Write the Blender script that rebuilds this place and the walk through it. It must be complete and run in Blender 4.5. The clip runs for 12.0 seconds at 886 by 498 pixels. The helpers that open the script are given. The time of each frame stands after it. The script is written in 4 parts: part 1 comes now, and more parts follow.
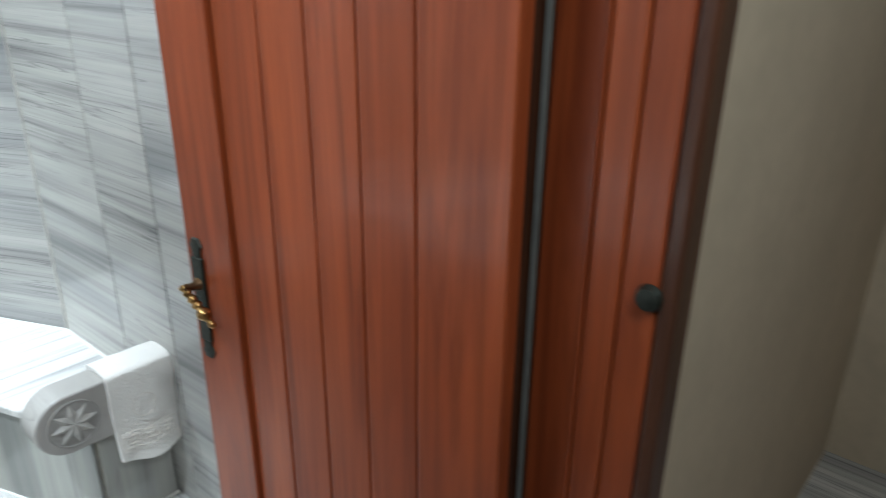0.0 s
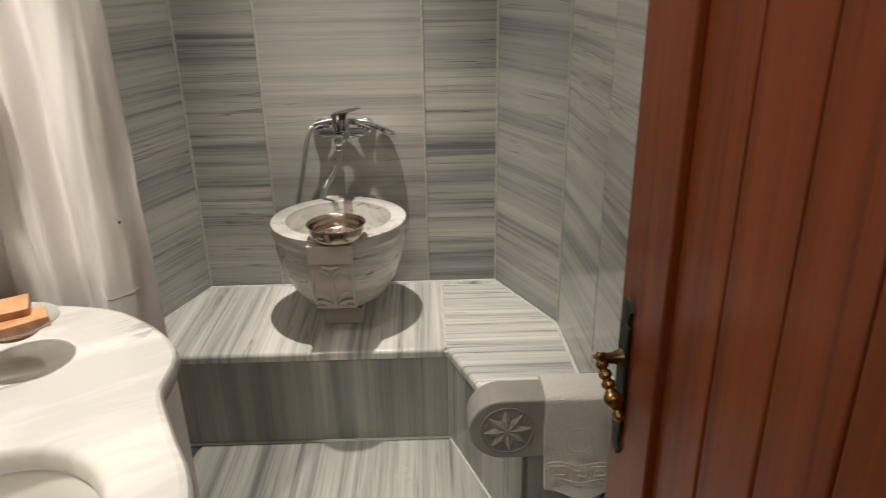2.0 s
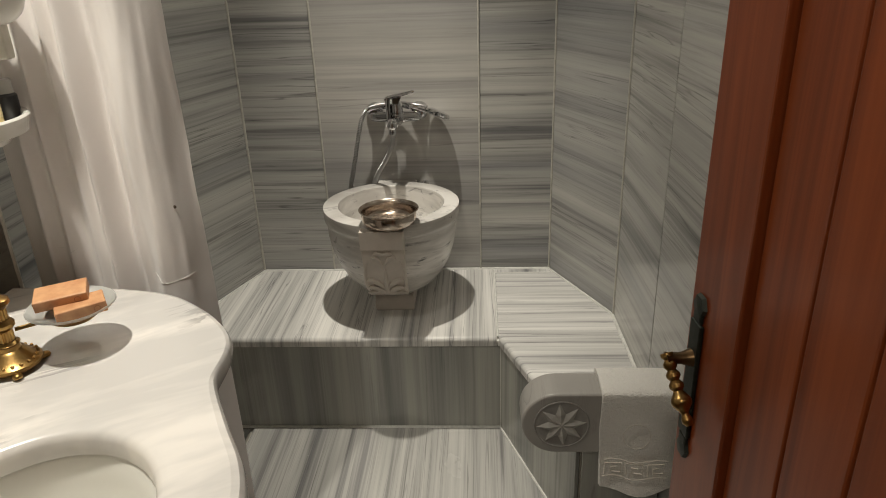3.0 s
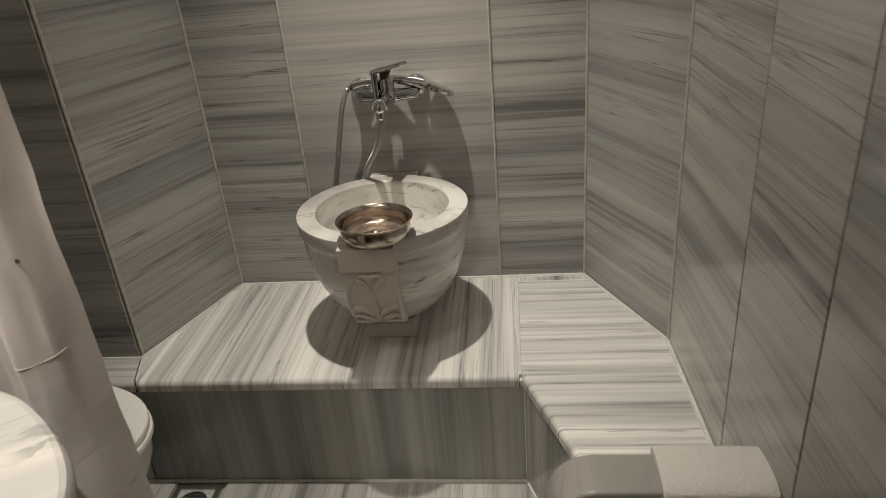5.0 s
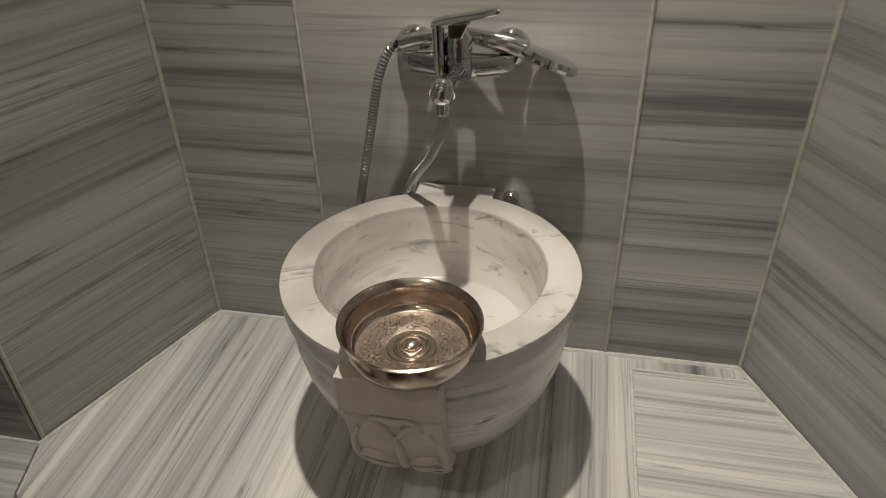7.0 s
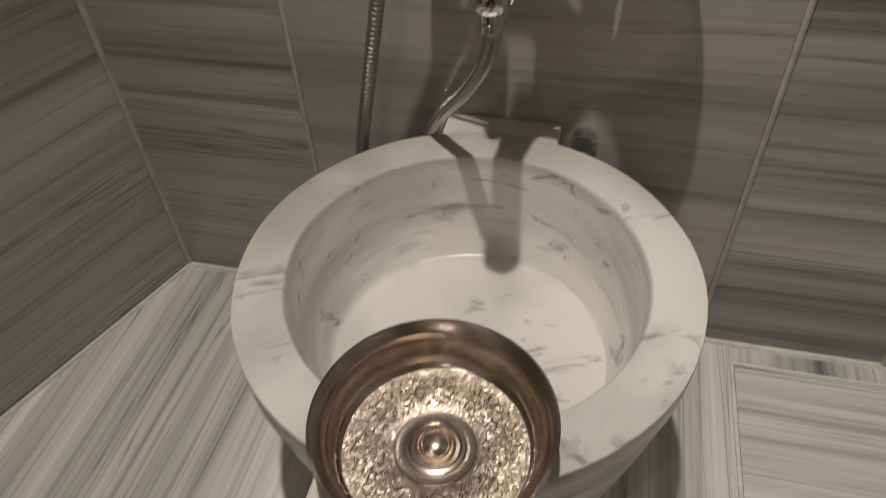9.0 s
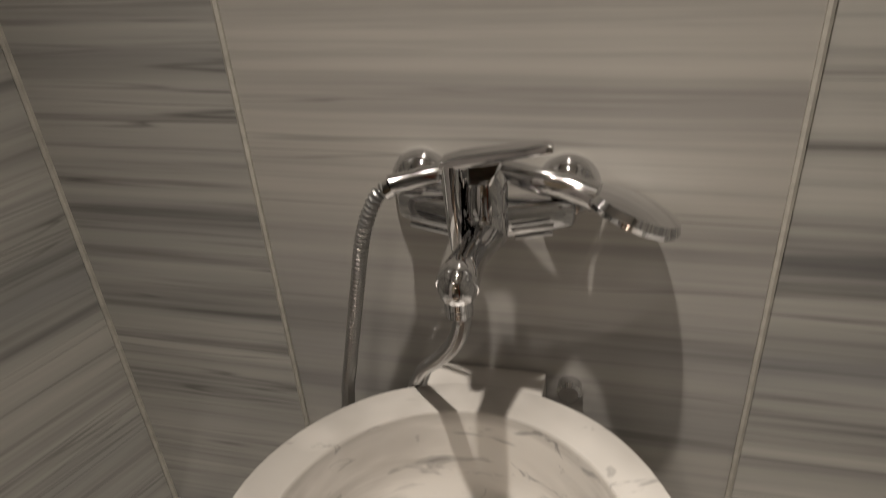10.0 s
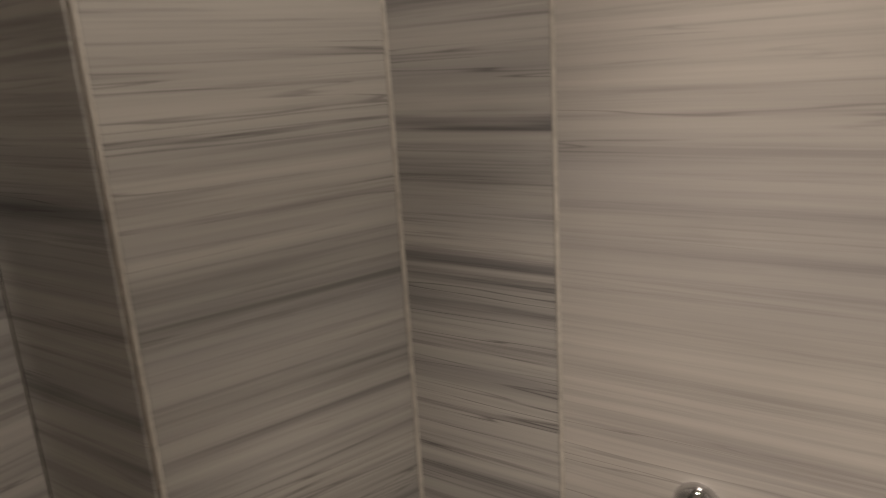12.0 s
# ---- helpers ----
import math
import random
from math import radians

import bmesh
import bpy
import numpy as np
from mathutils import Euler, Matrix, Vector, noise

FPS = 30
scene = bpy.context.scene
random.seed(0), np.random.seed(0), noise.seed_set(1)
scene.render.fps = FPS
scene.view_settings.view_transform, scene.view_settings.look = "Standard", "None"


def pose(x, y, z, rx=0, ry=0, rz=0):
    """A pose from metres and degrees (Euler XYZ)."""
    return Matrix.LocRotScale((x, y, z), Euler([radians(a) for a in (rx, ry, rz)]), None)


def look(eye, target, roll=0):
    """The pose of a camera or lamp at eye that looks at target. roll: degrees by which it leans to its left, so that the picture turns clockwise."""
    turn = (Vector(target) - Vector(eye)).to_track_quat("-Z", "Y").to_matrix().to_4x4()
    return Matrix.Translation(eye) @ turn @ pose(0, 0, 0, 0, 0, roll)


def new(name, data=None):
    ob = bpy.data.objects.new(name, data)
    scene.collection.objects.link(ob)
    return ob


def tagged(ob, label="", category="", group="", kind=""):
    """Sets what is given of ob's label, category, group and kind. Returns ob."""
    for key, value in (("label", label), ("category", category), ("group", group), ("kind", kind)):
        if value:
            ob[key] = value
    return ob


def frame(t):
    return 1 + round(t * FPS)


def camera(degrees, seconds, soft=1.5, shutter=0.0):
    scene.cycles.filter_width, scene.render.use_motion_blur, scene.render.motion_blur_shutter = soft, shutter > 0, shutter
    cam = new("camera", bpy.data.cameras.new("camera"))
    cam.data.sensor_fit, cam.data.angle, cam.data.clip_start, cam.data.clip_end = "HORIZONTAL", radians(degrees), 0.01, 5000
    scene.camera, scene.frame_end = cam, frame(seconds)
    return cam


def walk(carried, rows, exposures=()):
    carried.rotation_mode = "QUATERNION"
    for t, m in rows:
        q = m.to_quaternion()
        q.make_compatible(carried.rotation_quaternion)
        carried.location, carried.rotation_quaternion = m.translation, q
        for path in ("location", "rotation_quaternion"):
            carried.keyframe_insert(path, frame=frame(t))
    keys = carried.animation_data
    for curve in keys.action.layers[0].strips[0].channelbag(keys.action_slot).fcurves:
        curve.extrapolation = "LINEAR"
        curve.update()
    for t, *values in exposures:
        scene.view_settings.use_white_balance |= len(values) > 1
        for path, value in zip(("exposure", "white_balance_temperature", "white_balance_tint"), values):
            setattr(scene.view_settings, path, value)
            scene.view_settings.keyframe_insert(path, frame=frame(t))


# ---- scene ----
cam = camera(64.85, 12.0, soft=0.85, shutter=0.4)
# seconds, eye x y z, heading to the left of +y, pitch, lean
ROWS = [
    (0, -0.029, -2.608, 1.461, -48.86, -22.05, 0.65),
    (0.5, 0.119, -2.496, 1.449, -33.87, -21.27, -0.83),
    (1, 0.247, -2.398, 1.423, -19.50, -21.81, 0.49),
    (1.5, 0.281, -2.358, 1.420, -10.07, -21.87, -0.11),
    (2, 0.280, -2.343, 1.419, -1.09, -22.06, -1.05),
    (2.5, 0.268, -2.342, 1.415, 2.89, -22.36, -1.35),
    (4.5, 0.269, -1.960, 1.376, 3.59, -26.13, -3.24),
    (5, 0.318, -1.829, 1.342, 6.66, -26.13, -4.93),
    (5.5, 0.264, -1.661, 1.341, 7.31, -28.50, -4.93),
    (6, 0.211, -1.448, 1.318, 7.34, -29.30, -6.48),
    (6.5, 0.201, -1.232, 1.281, 9.30, -29.94, -3.32),
    (8.5, 0.084, -0.714, 1.180, 15.60, -46.52, -2.84),
    (9, 0.087, -0.675, 1.152, 15.20, -44.98, -3.25),
    (9.5, 0.102, -0.618, 1.168, 13.40, -36.73, -4.05),
    (10, 0.114, -0.620, 1.219, 15.60, -30.50, -4.20),
    (10.5, 0.116, -0.666, 1.299, 16.55, -24.24, -1.60),
    (11, 0.143, -0.704, 1.370, 21.91, -17.37, -0.88),
    (11.5, 0.142, -0.754, 1.439, 27.39, -15.73, -2.36),
    (12, 0.108, -0.842, 1.502, 33.60, -14.60, -3.72),
]


def aim(x, y, z, yaw, pitch, roll):
    yaw, pitch = radians(yaw), radians(pitch)
    way = Vector((-math.sin(yaw) * math.cos(pitch), math.cos(yaw) * math.cos(pitch), math.sin(pitch)))
    return look((x, y, z), Vector((x, y, z)) + way, roll)


EXPOSURES = [(0.0, 1.28, 4950, 0), (0.5, 0.90, 5950, 5), (1.0, 0.52, 6350, 7), (1.5, 0.20, 6400, 8), (2.0, -0.08, 6400, 7), (2.5, -0.34, 6400, 5),
             (4.5, -0.36, 6500, 7), (5.5, -0.38, 6500, 7), (6.5, -0.44, 6500, 7), (8.5, -0.86, 6450, 8), (9.0, -0.86, 6450, 8), (9.5, -0.68, 6450, 8), (10.0, -0.48, 6550, 11), (11.0, -0.38, 6950, 15), (12.0, -0.28, 6950, 17)]
walk(cam, [(t, aim(*p)) for t, *p in ROWS], EXPOSURES)

# ---- light: recessed ceiling spots, and the soft light of the corridor ----
CEIL = 2.40
world = bpy.data.worlds.new("world")
world.use_nodes = True
world.node_tree.nodes["Background"].inputs[0].default_value = (0.9, 0.8, 0.7, 1)
world.node_tree.nodes["Background"].inputs[1].default_value = 0.02
scene.world = world


def spot(name, eye, target, watts, angle, blend, radius, colour):
    data = bpy.data.lights.new(name, "SPOT")
    data.energy, data.spot_size, data.spot_blend, data.shadow_soft_size, data.color = watts, radians(angle), blend, radius, colour
    ob = new(name, data)
    ob.matrix_world = look(eye, target)
    return ob


WARM = (1.0, 0.915, 0.81)
SPOTS = [("niche", (-0.015, -0.445, CEIL - 0.035), (0.035, -0.36, 0.3), 133), ("sink", (-0.42, -1.50, CEIL - 0.035), (-0.44, -1.56, 0.0), 118)]
for nm, eye, target, watts in SPOTS:
    # each fitting throws a wide wash and a stronger core
    spot(nm + "_wash", eye, target, (0.19 if nm == "niche" else 0.13) * watts, 140, 0.5, 0.022, WARM)
    spot(nm + "_core", eye, target, (0.84 if nm == "niche" else 0.95) * watts, 62 if nm == "niche" else 72, 1.0, 0.022, WARM)
spot("corridor_light", (0.0, -3.1, CEIL - 0.035), (0.75, -2.3, 0.9), 25, 120, 0.6, 0.05, (1.0, 0.88, 0.74))

# ---- materials ----
def nodes(name, rough=0.5, metal=0.0):
    m = bpy.data.materials.new(name)
    m.use_nodes = True
    n = m.node_tree.nodes
    b = n["Principled BSDF"]
    b.inputs["Roughness"].default_value, b.inputs["Metallic"].default_value = rough, metal
    return m, n, m.node_tree.links, b


def ramp(n, stops, mode="LINEAR"):
    r = n.new("ShaderNodeValToRGB")
    r.color_ramp.interpolation = mode
    while len(r.color_ramp.elements) < len(stops):
        r.color_ramp.elements.new(0.5)
    for e, (p, c) in zip(r.color_ramp.elements, stops):
        e.position, e.color = p, (*c, 1) if len(c) == 3 else c
    return r


def noise_tex(n, l, vec, scale, detail=4.0, rough=0.55, dist=0.0):
    t = n.new("ShaderNodeTexNoise")
    t.inputs["Scale"].default_value, t.inputs["Detail"].default_value = scale, detail
    t.inputs["Roughness"].default_value, t.inputs["Distortion"].default_value = rough, dist
    l.new(vec, t.inputs["Vector"])
    return t


def mapped(n, l, scale, shift=False):
    """Object coordinates, scaled, and shifted at random from object to object."""
    c = n.new("ShaderNodeTexCoord")
    m = n.new("ShaderNodeMapping")
    m.inputs["Scale"].default_value = scale
    l.new(c.outputs["Object"], m.inputs["Vector"])
    if shift:
        i = n.new("ShaderNodeObjectInfo")
        mul = n.new("ShaderNodeMath")
        mul.operation, mul.inputs[1].default_value = "MULTIPLY", 40.0
        l.new(i.outputs["Random"], mul.inputs[0])
        comb = n.new("ShaderNodeCombineXYZ")
        for k in range(3):
            l.new(mul.outputs[0], comb.inputs[k])
        l.new(comb.outputs[0], m.inputs["Location"])
    return m.outputs["Vector"]


def mixed(n, l, a, b, fac, mode="MIX"):
    x = n.new("ShaderNodeMix")
    x.data_type, x.blend_type = "RGBA", mode
    for s, v in ((x.inputs[6], a), (x.inputs[7], b), (x.inputs[0], fac)):
        if isinstance(v, (int, float)):
            s.default_value = v
        elif isinstance(v, tuple):
            s.default_value = (*v, 1)
        else:
            l.new(v, s)
    return x.outputs[2]


def bumped(n, l, b, height, strength, distance=0.002):
    x = n.new("ShaderNodeBump")
    x.inputs["Strength"].default_value, x.inputs["Distance"].default_value = strength, distance
    l.new(height, x.inputs["Height"])
    l.new(x.outputs[0], b.inputs["Normal"])


def striped_marble(name, light, mid, dark, rough, contrast=1.0, lines=None, f=1.0):
    """Veins run along the slab's own x; bands lie along its y."""
    m, n, l, b = nodes(name, rough)
    broad = noise_tex(n, l, mapped(n, l, (0.35, 5.5 * f, 0.8), True), 1.0, 4, 0.55, 0.1)
    bands = noise_tex(n, l, mapped(n, l, (0.45, 19 * f, 2.0), True), 1.0, 4, 0.6, 0.12)
    fine = noise_tex(n, l, mapped(n, l, (1.1, 62 * f, 4.0), True), 1.0, 5, 0.68, 0.2)
    hair = noise_tex(n, l, mapped(n, l, (0.5, 17 * f, 2.0), True), 1.0, 3, 0.6, 0.15)
    cloud = noise_tex(n, l, mapped(n, l, (2.2, 6, 6), True), 1.0, 3)
    base = ramp(n, [(0.33, dark), (0.45, mid), (0.56, light), (0.72, tuple(min(1, 1.12 * c) for c in light))])
    l.new(broad.outputs[0], base.inputs[0])
    k = contrast
    h = contrast if lines is None else lines
    band = ramp(n, [(0.34, (1 - 0.46 * k, 1 - 0.46 * k, 1 - 0.44 * k)), (0.45, (1 - 0.12 * k,) * 3), (0.56, (1.0, 1.0, 1.0)), (0.68, (1 + 0.10 * k, 1 + 0.10 * k, 1 + 0.09 * k))])
    l.new(bands.outputs[0], band.inputs[0])
    col = mixed(n, l, base.outputs[0], band.outputs[0], 1.0, "MULTIPLY")
    streak = ramp(n, [(0.34, (1 - 0.30 * k,) * 3), (0.48, (0.975, 0.975, 0.975)), (0.66, (1.06, 1.06, 1.05))])
    l.new(fine.outputs[0], streak.inputs[0])
    col = mixed(n, l, col, streak.outputs[0], 1.0, "MULTIPLY")
    line = ramp(n, [(0.486, (1, 1, 1)), (0.5, (0.45, 0.45, 0.46)), (0.506, (1, 1, 1))])
    l.new(hair.outputs[0], line.inputs[0])
    where = ramp(n, [(0.56 - 0.12 * h, (0, 0, 0)), (0.66 - 0.12 * h, (1, 1, 1))])
    l.new(cloud.outputs[0], where.inputs[0])
    col = mixed(n, l, col, mixed(n, l, (1, 1, 1), line.outputs[0], where.outputs[0]), 0.85 * min(1, h), "MULTIPLY")
    i = n.new("ShaderNodeObjectInfo")
    tone = ramp(n, [(0.0, (0.92, 0.92, 0.93)), (1.0, (1.05, 1.045, 1.03))])
    l.new(i.outputs["Random"], tone.inputs[0])
    col = mixed(n, l, col, tone.outputs[0], 1.0, "MULTIPLY")
    l.new(col, b.inputs["Base Color"])
    smear = noise_tex(n, l, mapped(n, l, (7, 9, 9), True), 1.0, 4)
    r = ramp(n, [(0.3, (rough * 0.75,) * 3), (0.75, (rough * 1.5,) * 3)])
    l.new(smear.outputs[0], r.inputs[0])
    l.new(r.outputs[0], b.inputs["Roughness"])
    wave = noise_tex(n, l, mapped(n, l, (4, 5, 5), True), 1.0, 2)
    bumped(n, l, b, wave.outputs[0], 0.10, 0.004)
    return m


WALL_MARBLE = striped_marble("wall_marble", (0.47, 0.46, 0.435), (0.38, 0.375, 0.36), (0.28, 0.28, 0.285), 0.15, 1.2, 1.0)
SOFT_MARBLE = striped_marble("soft_marble", (0.46, 0.45, 0.425), (0.40, 0.395, 0.38), (0.30, 0.30, 0.30), 0.15, 0.85, 0.8)
GREY_MARBLE = striped_marble("grey_marble", (0.455, 0.445, 0.415), (0.39, 0.385, 0.365), (0.30, 0.30, 0.30), 0.15, 0.95, 0.9)
PALE_MARBLE = striped_marble("pale_marble", (0.50, 0.48, 0.445), (0.44, 0.425, 0.40), (0.36, 0.35, 0.34), 0.15, 0.6)
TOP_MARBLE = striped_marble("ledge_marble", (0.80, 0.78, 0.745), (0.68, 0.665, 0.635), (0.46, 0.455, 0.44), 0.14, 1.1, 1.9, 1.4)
FLOOR_MARBLE = striped_marble("floor_marble", (0.50, 0.49, 0.47), (0.40, 0.395, 0.38), (0.29, 0.29, 0.295), 0.2, 1.0, 0.8, 1.3)
# same stone as the ledge top; the upright faces' shade is in its darker colour
RISER_SHADE_MARBLE = striped_marble("riser_shade_marble", (0.42, 0.415, 0.38), (0.335, 0.335, 0.31), (0.23, 0.235, 0.23), 0.16, 0.6, 0.5, 1.2)


def plain(name, colour, rough=0.5, metal=0.0, scale=30.0, amount=0.12, bump=0.0):
    m, n, l, b = nodes(name, rough, metal)
    t = noise_tex(n, l, mapped(n, l, (1, 1, 1)), scale, 5)
    t2 = noise_tex(n, l, mapped(n, l, (1, 1, 1)), scale * 0.12, 3)
    lo, hi = tuple(c * (1 - amount) for c in colour), tuple(min(1, c * (1 + amount)) for c in colour)
    r = ramp(n, [(0.3, lo), (0.7, hi)])
    l.new(t.outputs[0], r.inputs[0])
    r2 = ramp(n, [(0.3, (0.9, 0.9, 0.9)), (0.7, (1.04, 1.04, 1.04))])
    l.new(t2.outputs[0], r2.inputs[0])
    l.new(mixed(n, l, r.outputs[0], r2.outputs[0], 1.0, "MULTIPLY"), b.inputs["Base Color"])
    if bump:
        bumped(n, l, b, t.outputs[0], bump)
    return m


GROUT = plain("grout", (0.50, 0.48, 0.43), 0.8, 0, 60, 0.15, 0.3)
MORTAR = plain("mortar", (0.40, 0.37, 0.31), 0.85, 0, 60, 0.2, 0.3)
PLASTER = plain("corridor_plaster", (0.50, 0.42, 0.30), 0.75, 0, 25, 0.05, 0.15)
CEILING_PAINT = plain("ceiling_paint", (0.80, 0.78, 0.74), 0.7, 0, 20, 0.03, 0.1)


def wood(name, light, dark, rough, along=2):
    m, n, l, b = nodes(name, rough)
    s = [26.0, 26.0, 26.0]
    s[along] = 1.3
    g = noise_tex(n, l, mapped(n, l, tuple(s), True), 1.0, 6, 0.6, 1.2)
    s2 = [5.0, 5.0, 5.0]
    s2[along] = 0.5
    g2 = noise_tex(n, l, mapped(n, l, tuple(s2), True), 1.0, 3, 0.5, 0.5)
    r = ramp(n, [(0.3, dark), (0.7, light)])
    l.new(g.outputs[0], r.inputs[0])
    r2 = ramp(n, [(0.3, (0.72, 0.66, 0.62)), (0.7, (1.1, 1.12, 1.1))])
    l.new(g2.outputs[0], r2.inputs[0])
    l.new(mixed(n, l, r.outputs[0], r2.outputs[0], 0.8, "MULTIPLY"), b.inputs["Base Color"])
    bumped(n, l, b, g.outputs[0], 0.08, 0.001)
    b.inputs["Coat Weight"].default_value, b.inputs["Coat Roughness"].default_value = 0.3, 0.16
    b.inputs["Specular IOR Level"].default_value = 0.25
    return m


MAHOGANY = wood("red_varnished_wood", (0.34, 0.080, 0.021), (0.17, 0.035, 0.010), 0.42)


# ---- mesh helpers ----
def mesh_ob(name, bm, material, smooth=False):
    me = bpy.data.meshes.new(name)
    bmesh.ops.recalc_face_normals(bm, faces=bm.faces)
    if smooth:
        for f in bm.faces:
            f.smooth = True
        for e in bm.edges:
            if len(e.link_faces) == 2 and e.calc_face_angle(0.0) > 0.62:
                e.smooth = False
    bm.to_mesh(me)
    bm.free()
    if material:
        me.materials.append(material)
    return new(name, me)


def part(name, bm, material, parent, label="", smooth=False, m=None):
    ob = mesh_ob(name, bm, material, smooth)
    ob.parent = parent
    if m is not None:
        ob.matrix_basis = m
    if label:
        ob["label"] = label
    return ob


def box(lo, hi, bevel=0.0, seg=2, bm=None):
    bm = bm or bmesh.new()
    g = bmesh.ops.create_cube(bm, size=1.0)
    for v in g["verts"]:
        for k in range(3):
            v.co[k] = lo[k] + (v.co[k] + 0.5) * (hi[k] - lo[k])
    if bevel:
        bmesh.ops.bevel(bm, geom=[e for e in bm.edges if e.verts[0] in g["verts"]], offset=bevel, segments=seg, profile=0.5, affect="EDGES")
    return bm


def prism(points, z0, z1, bevel=0.0, seg=2):
    """A polygon in x, y pulled up from z0 to z1."""
    bm = bmesh.new()
    low = [bm.verts.new((x, y, z0)) for x, y in points]
    top = [bm.verts.new((x, y, z1)) for x, y in points]
    bm.faces.new(low)
    face = bm.faces.new(top)
    for i in range(len(points)):
        j = (i + 1) % len(points)
        bm.faces.new((low[i], low[j], top[j], top[i]))
    bmesh.ops.recalc_face_normals(bm, faces=bm.faces)
    if bevel:
        bmesh.ops.bevel(bm, geom=list(face.edges), offset=bevel, segments=seg, profile=0.5, affect="EDGES")
    return bm


def lathe(profile, seg=48, bm=None, centre=(0, 0, 0)):
    """Profile of (radius, height), turned about z; radius 0 closes it."""
    bm = bm or bmesh.new()
    rings = []
    cx, cy, cz = centre
    for r, z in profile:
        if r < 1e-6:
            rings.append([bm.verts.new((cx, cy, cz + z))])
        else:
            rings.append([bm.verts.new((cx + r * math.cos(2 * math.pi * i / seg), cy + r * math.sin(2 * math.pi * i / seg), cz + z)) for i in range(seg)])
    for a, b in zip(rings, rings[1:]):
        for i in range(seg):
            j = (i + 1) % seg
            if len(a) == 1 and len(b) == 1:
                continue
            if len(a) == 1:
                bm.faces.new((a[0], b[j], b[i]))
            elif len(b) == 1:
                bm.faces.new((a[i], a[j], b[0]))
            else:
                bm.faces.new((a[i], a[j], b[j], b[i]))
    return bm


def tube(points, radius, seg=10, bm=None, close=True):
    """A round bar along points; radius a number or one for each point."""
    bm = bm or bmesh.new()
    pts = [Vector(p) for p in points]
    rad = radius if isinstance(radius, (list, tuple)) else [radius] * len(pts)
    rings, side = [], None
    for i, p in enumerate(pts):
        d = (pts[min(i + 1, len(pts) - 1)] - pts[max(i - 1, 0)]).normalized()
        if side is None:
            side = d.cross(Vector((0, 0, 1)) if abs(d.z) < 0.9 else Vector((1, 0, 0))).normalized()
        side = (side - d * side.dot(d)).normalized()
        up = d.cross(side)
        rings.append([bm.verts.new(p + rad[i] * (math.cos(2 * math.pi * k / seg) * side + math.sin(2 * math.pi * k / seg) * up)) for k in range(seg)])
    for a, b in zip(rings, rings[1:]):
        for k in range(seg):
            j = (k + 1) % seg
            bm.faces.new((a[k], a[j], b[j], b[k]))
    if close:
        bm.faces.new(rings[0][::-1])
        bm.faces.new(rings[-1])
    return bm


def curve_points(points, n=8):
    """Catmull-Rom through points."""
    p = [Vector(q) for q in points]
    p = [2 * p[0] - p[1]] + p + [2 * p[-1] - p[-2]]
    out = []
    for i in range(1, len(p) - 2):
        a, b, c, d = p[i - 1 : i + 3]
        for k in range(n):
            t = k / n
            out.append(0.5 * (2 * b + (c - a) * t + (2 * a - 5 * b + 4 * c - d) * t * t + (3 * b - a - 3 * c + d) * t ** 3))
    return out + [p[-2]]


def thing(name, label, category, place=(0, 0, 0), group=""):
    return tagged(new(name), label, category, group, "") if place == (0, 0, 0) else _placed(tagged(new(name), label, category, group, ""), place)


def _placed(ob, place):
    ob.location = place
    return ob


def structure(ob, label, category):
    return tagged(ob, label, category, kind="structure")


def upright(a, b, z0):
    """The frame of a wall from a to b seen with its face to the left of the way a-b: x along, y up, z out."""
    a, b = Vector((*a, z0)), Vector((*b, z0))
    along = (b - a).normalized()
    out = along.cross(Vector((0, 0, 1)))
    m = Matrix((along, Vector((0, 0, 1)), out)).transposed().to_4x4()
    m.translation = a
    return m


GAP, SLAB = 0.004, 0.012
TILES = []


def clad(wall, a, b, z0, z1, joints=(), name="slab", material=None, veins="along", out=0.0):
    """Marble slabs on a wall from a to b (the room to the right of that way), between upright joints."""
    m = upright(a, b, z0) @ Matrix.Translation((0, 0, out - SLAB))
    length = (Vector(b) - Vector(a)).length
    cuts = [0.0, *joints, length]
    for k, (u0, u1) in enumerate(zip(cuts, cuts[1:])):
        mat = material[k] if isinstance(material, list) else material or WALL_MARBLE
        TILES.append((name, wall, m, u0 + GAP / 2, u1 - GAP / 2, z1 - z0, mat, veins))


def lay_tiles():
    for name, wall, m, u0, u1, h, material, veins in TILES:
        w = u1 - u0
        if veins == "along":
            bm = box((0, 0, 0.001), (w, h, SLAB), 0.0012, 1)
            mm = m @ Matrix.Translation((u0, 0, 0))
        else:
            bm = box((0, -w, 0.001), (h, 0, SLAB), 0.0012, 1)
            mm = m @ Matrix.Translation((u0, 0, 0)) @ pose(0, 0, 0, 0, 0, 90)
        part(name, bm, material, wall, m=mm)


# ---- plan ----
H, FZ = 0.342, 0.015           # ledge, floor
BL, BR = (-0.527, 0.0), (0.516, 0.0)
FL, FR = (-0.668, -0.376), (0.684, -0.352)
LX, SX = -0.965, -0.625        # alcove's and wash place's left walls
RY = (0.742, -2.115)            # right wall's near end
DOOR_Y0, DOOR_Y1 = -2.325, -2.115
JL, JR, DOOR_TOP = -0.06, 0.695, 2.04
THICK = 0.10


def wall_body(name, a, b, z0, z1, label, material=MORTAR, thick=THICK):
    m = upright(a, b, z0)
    length = (Vector(b) - Vector(a)).length
    bm = box((0, 0, -thick), (length, z1 - z0, -0.003))
    bm.transform(m)
    return structure(mesh_ob(name, bm, material), label, "wall")


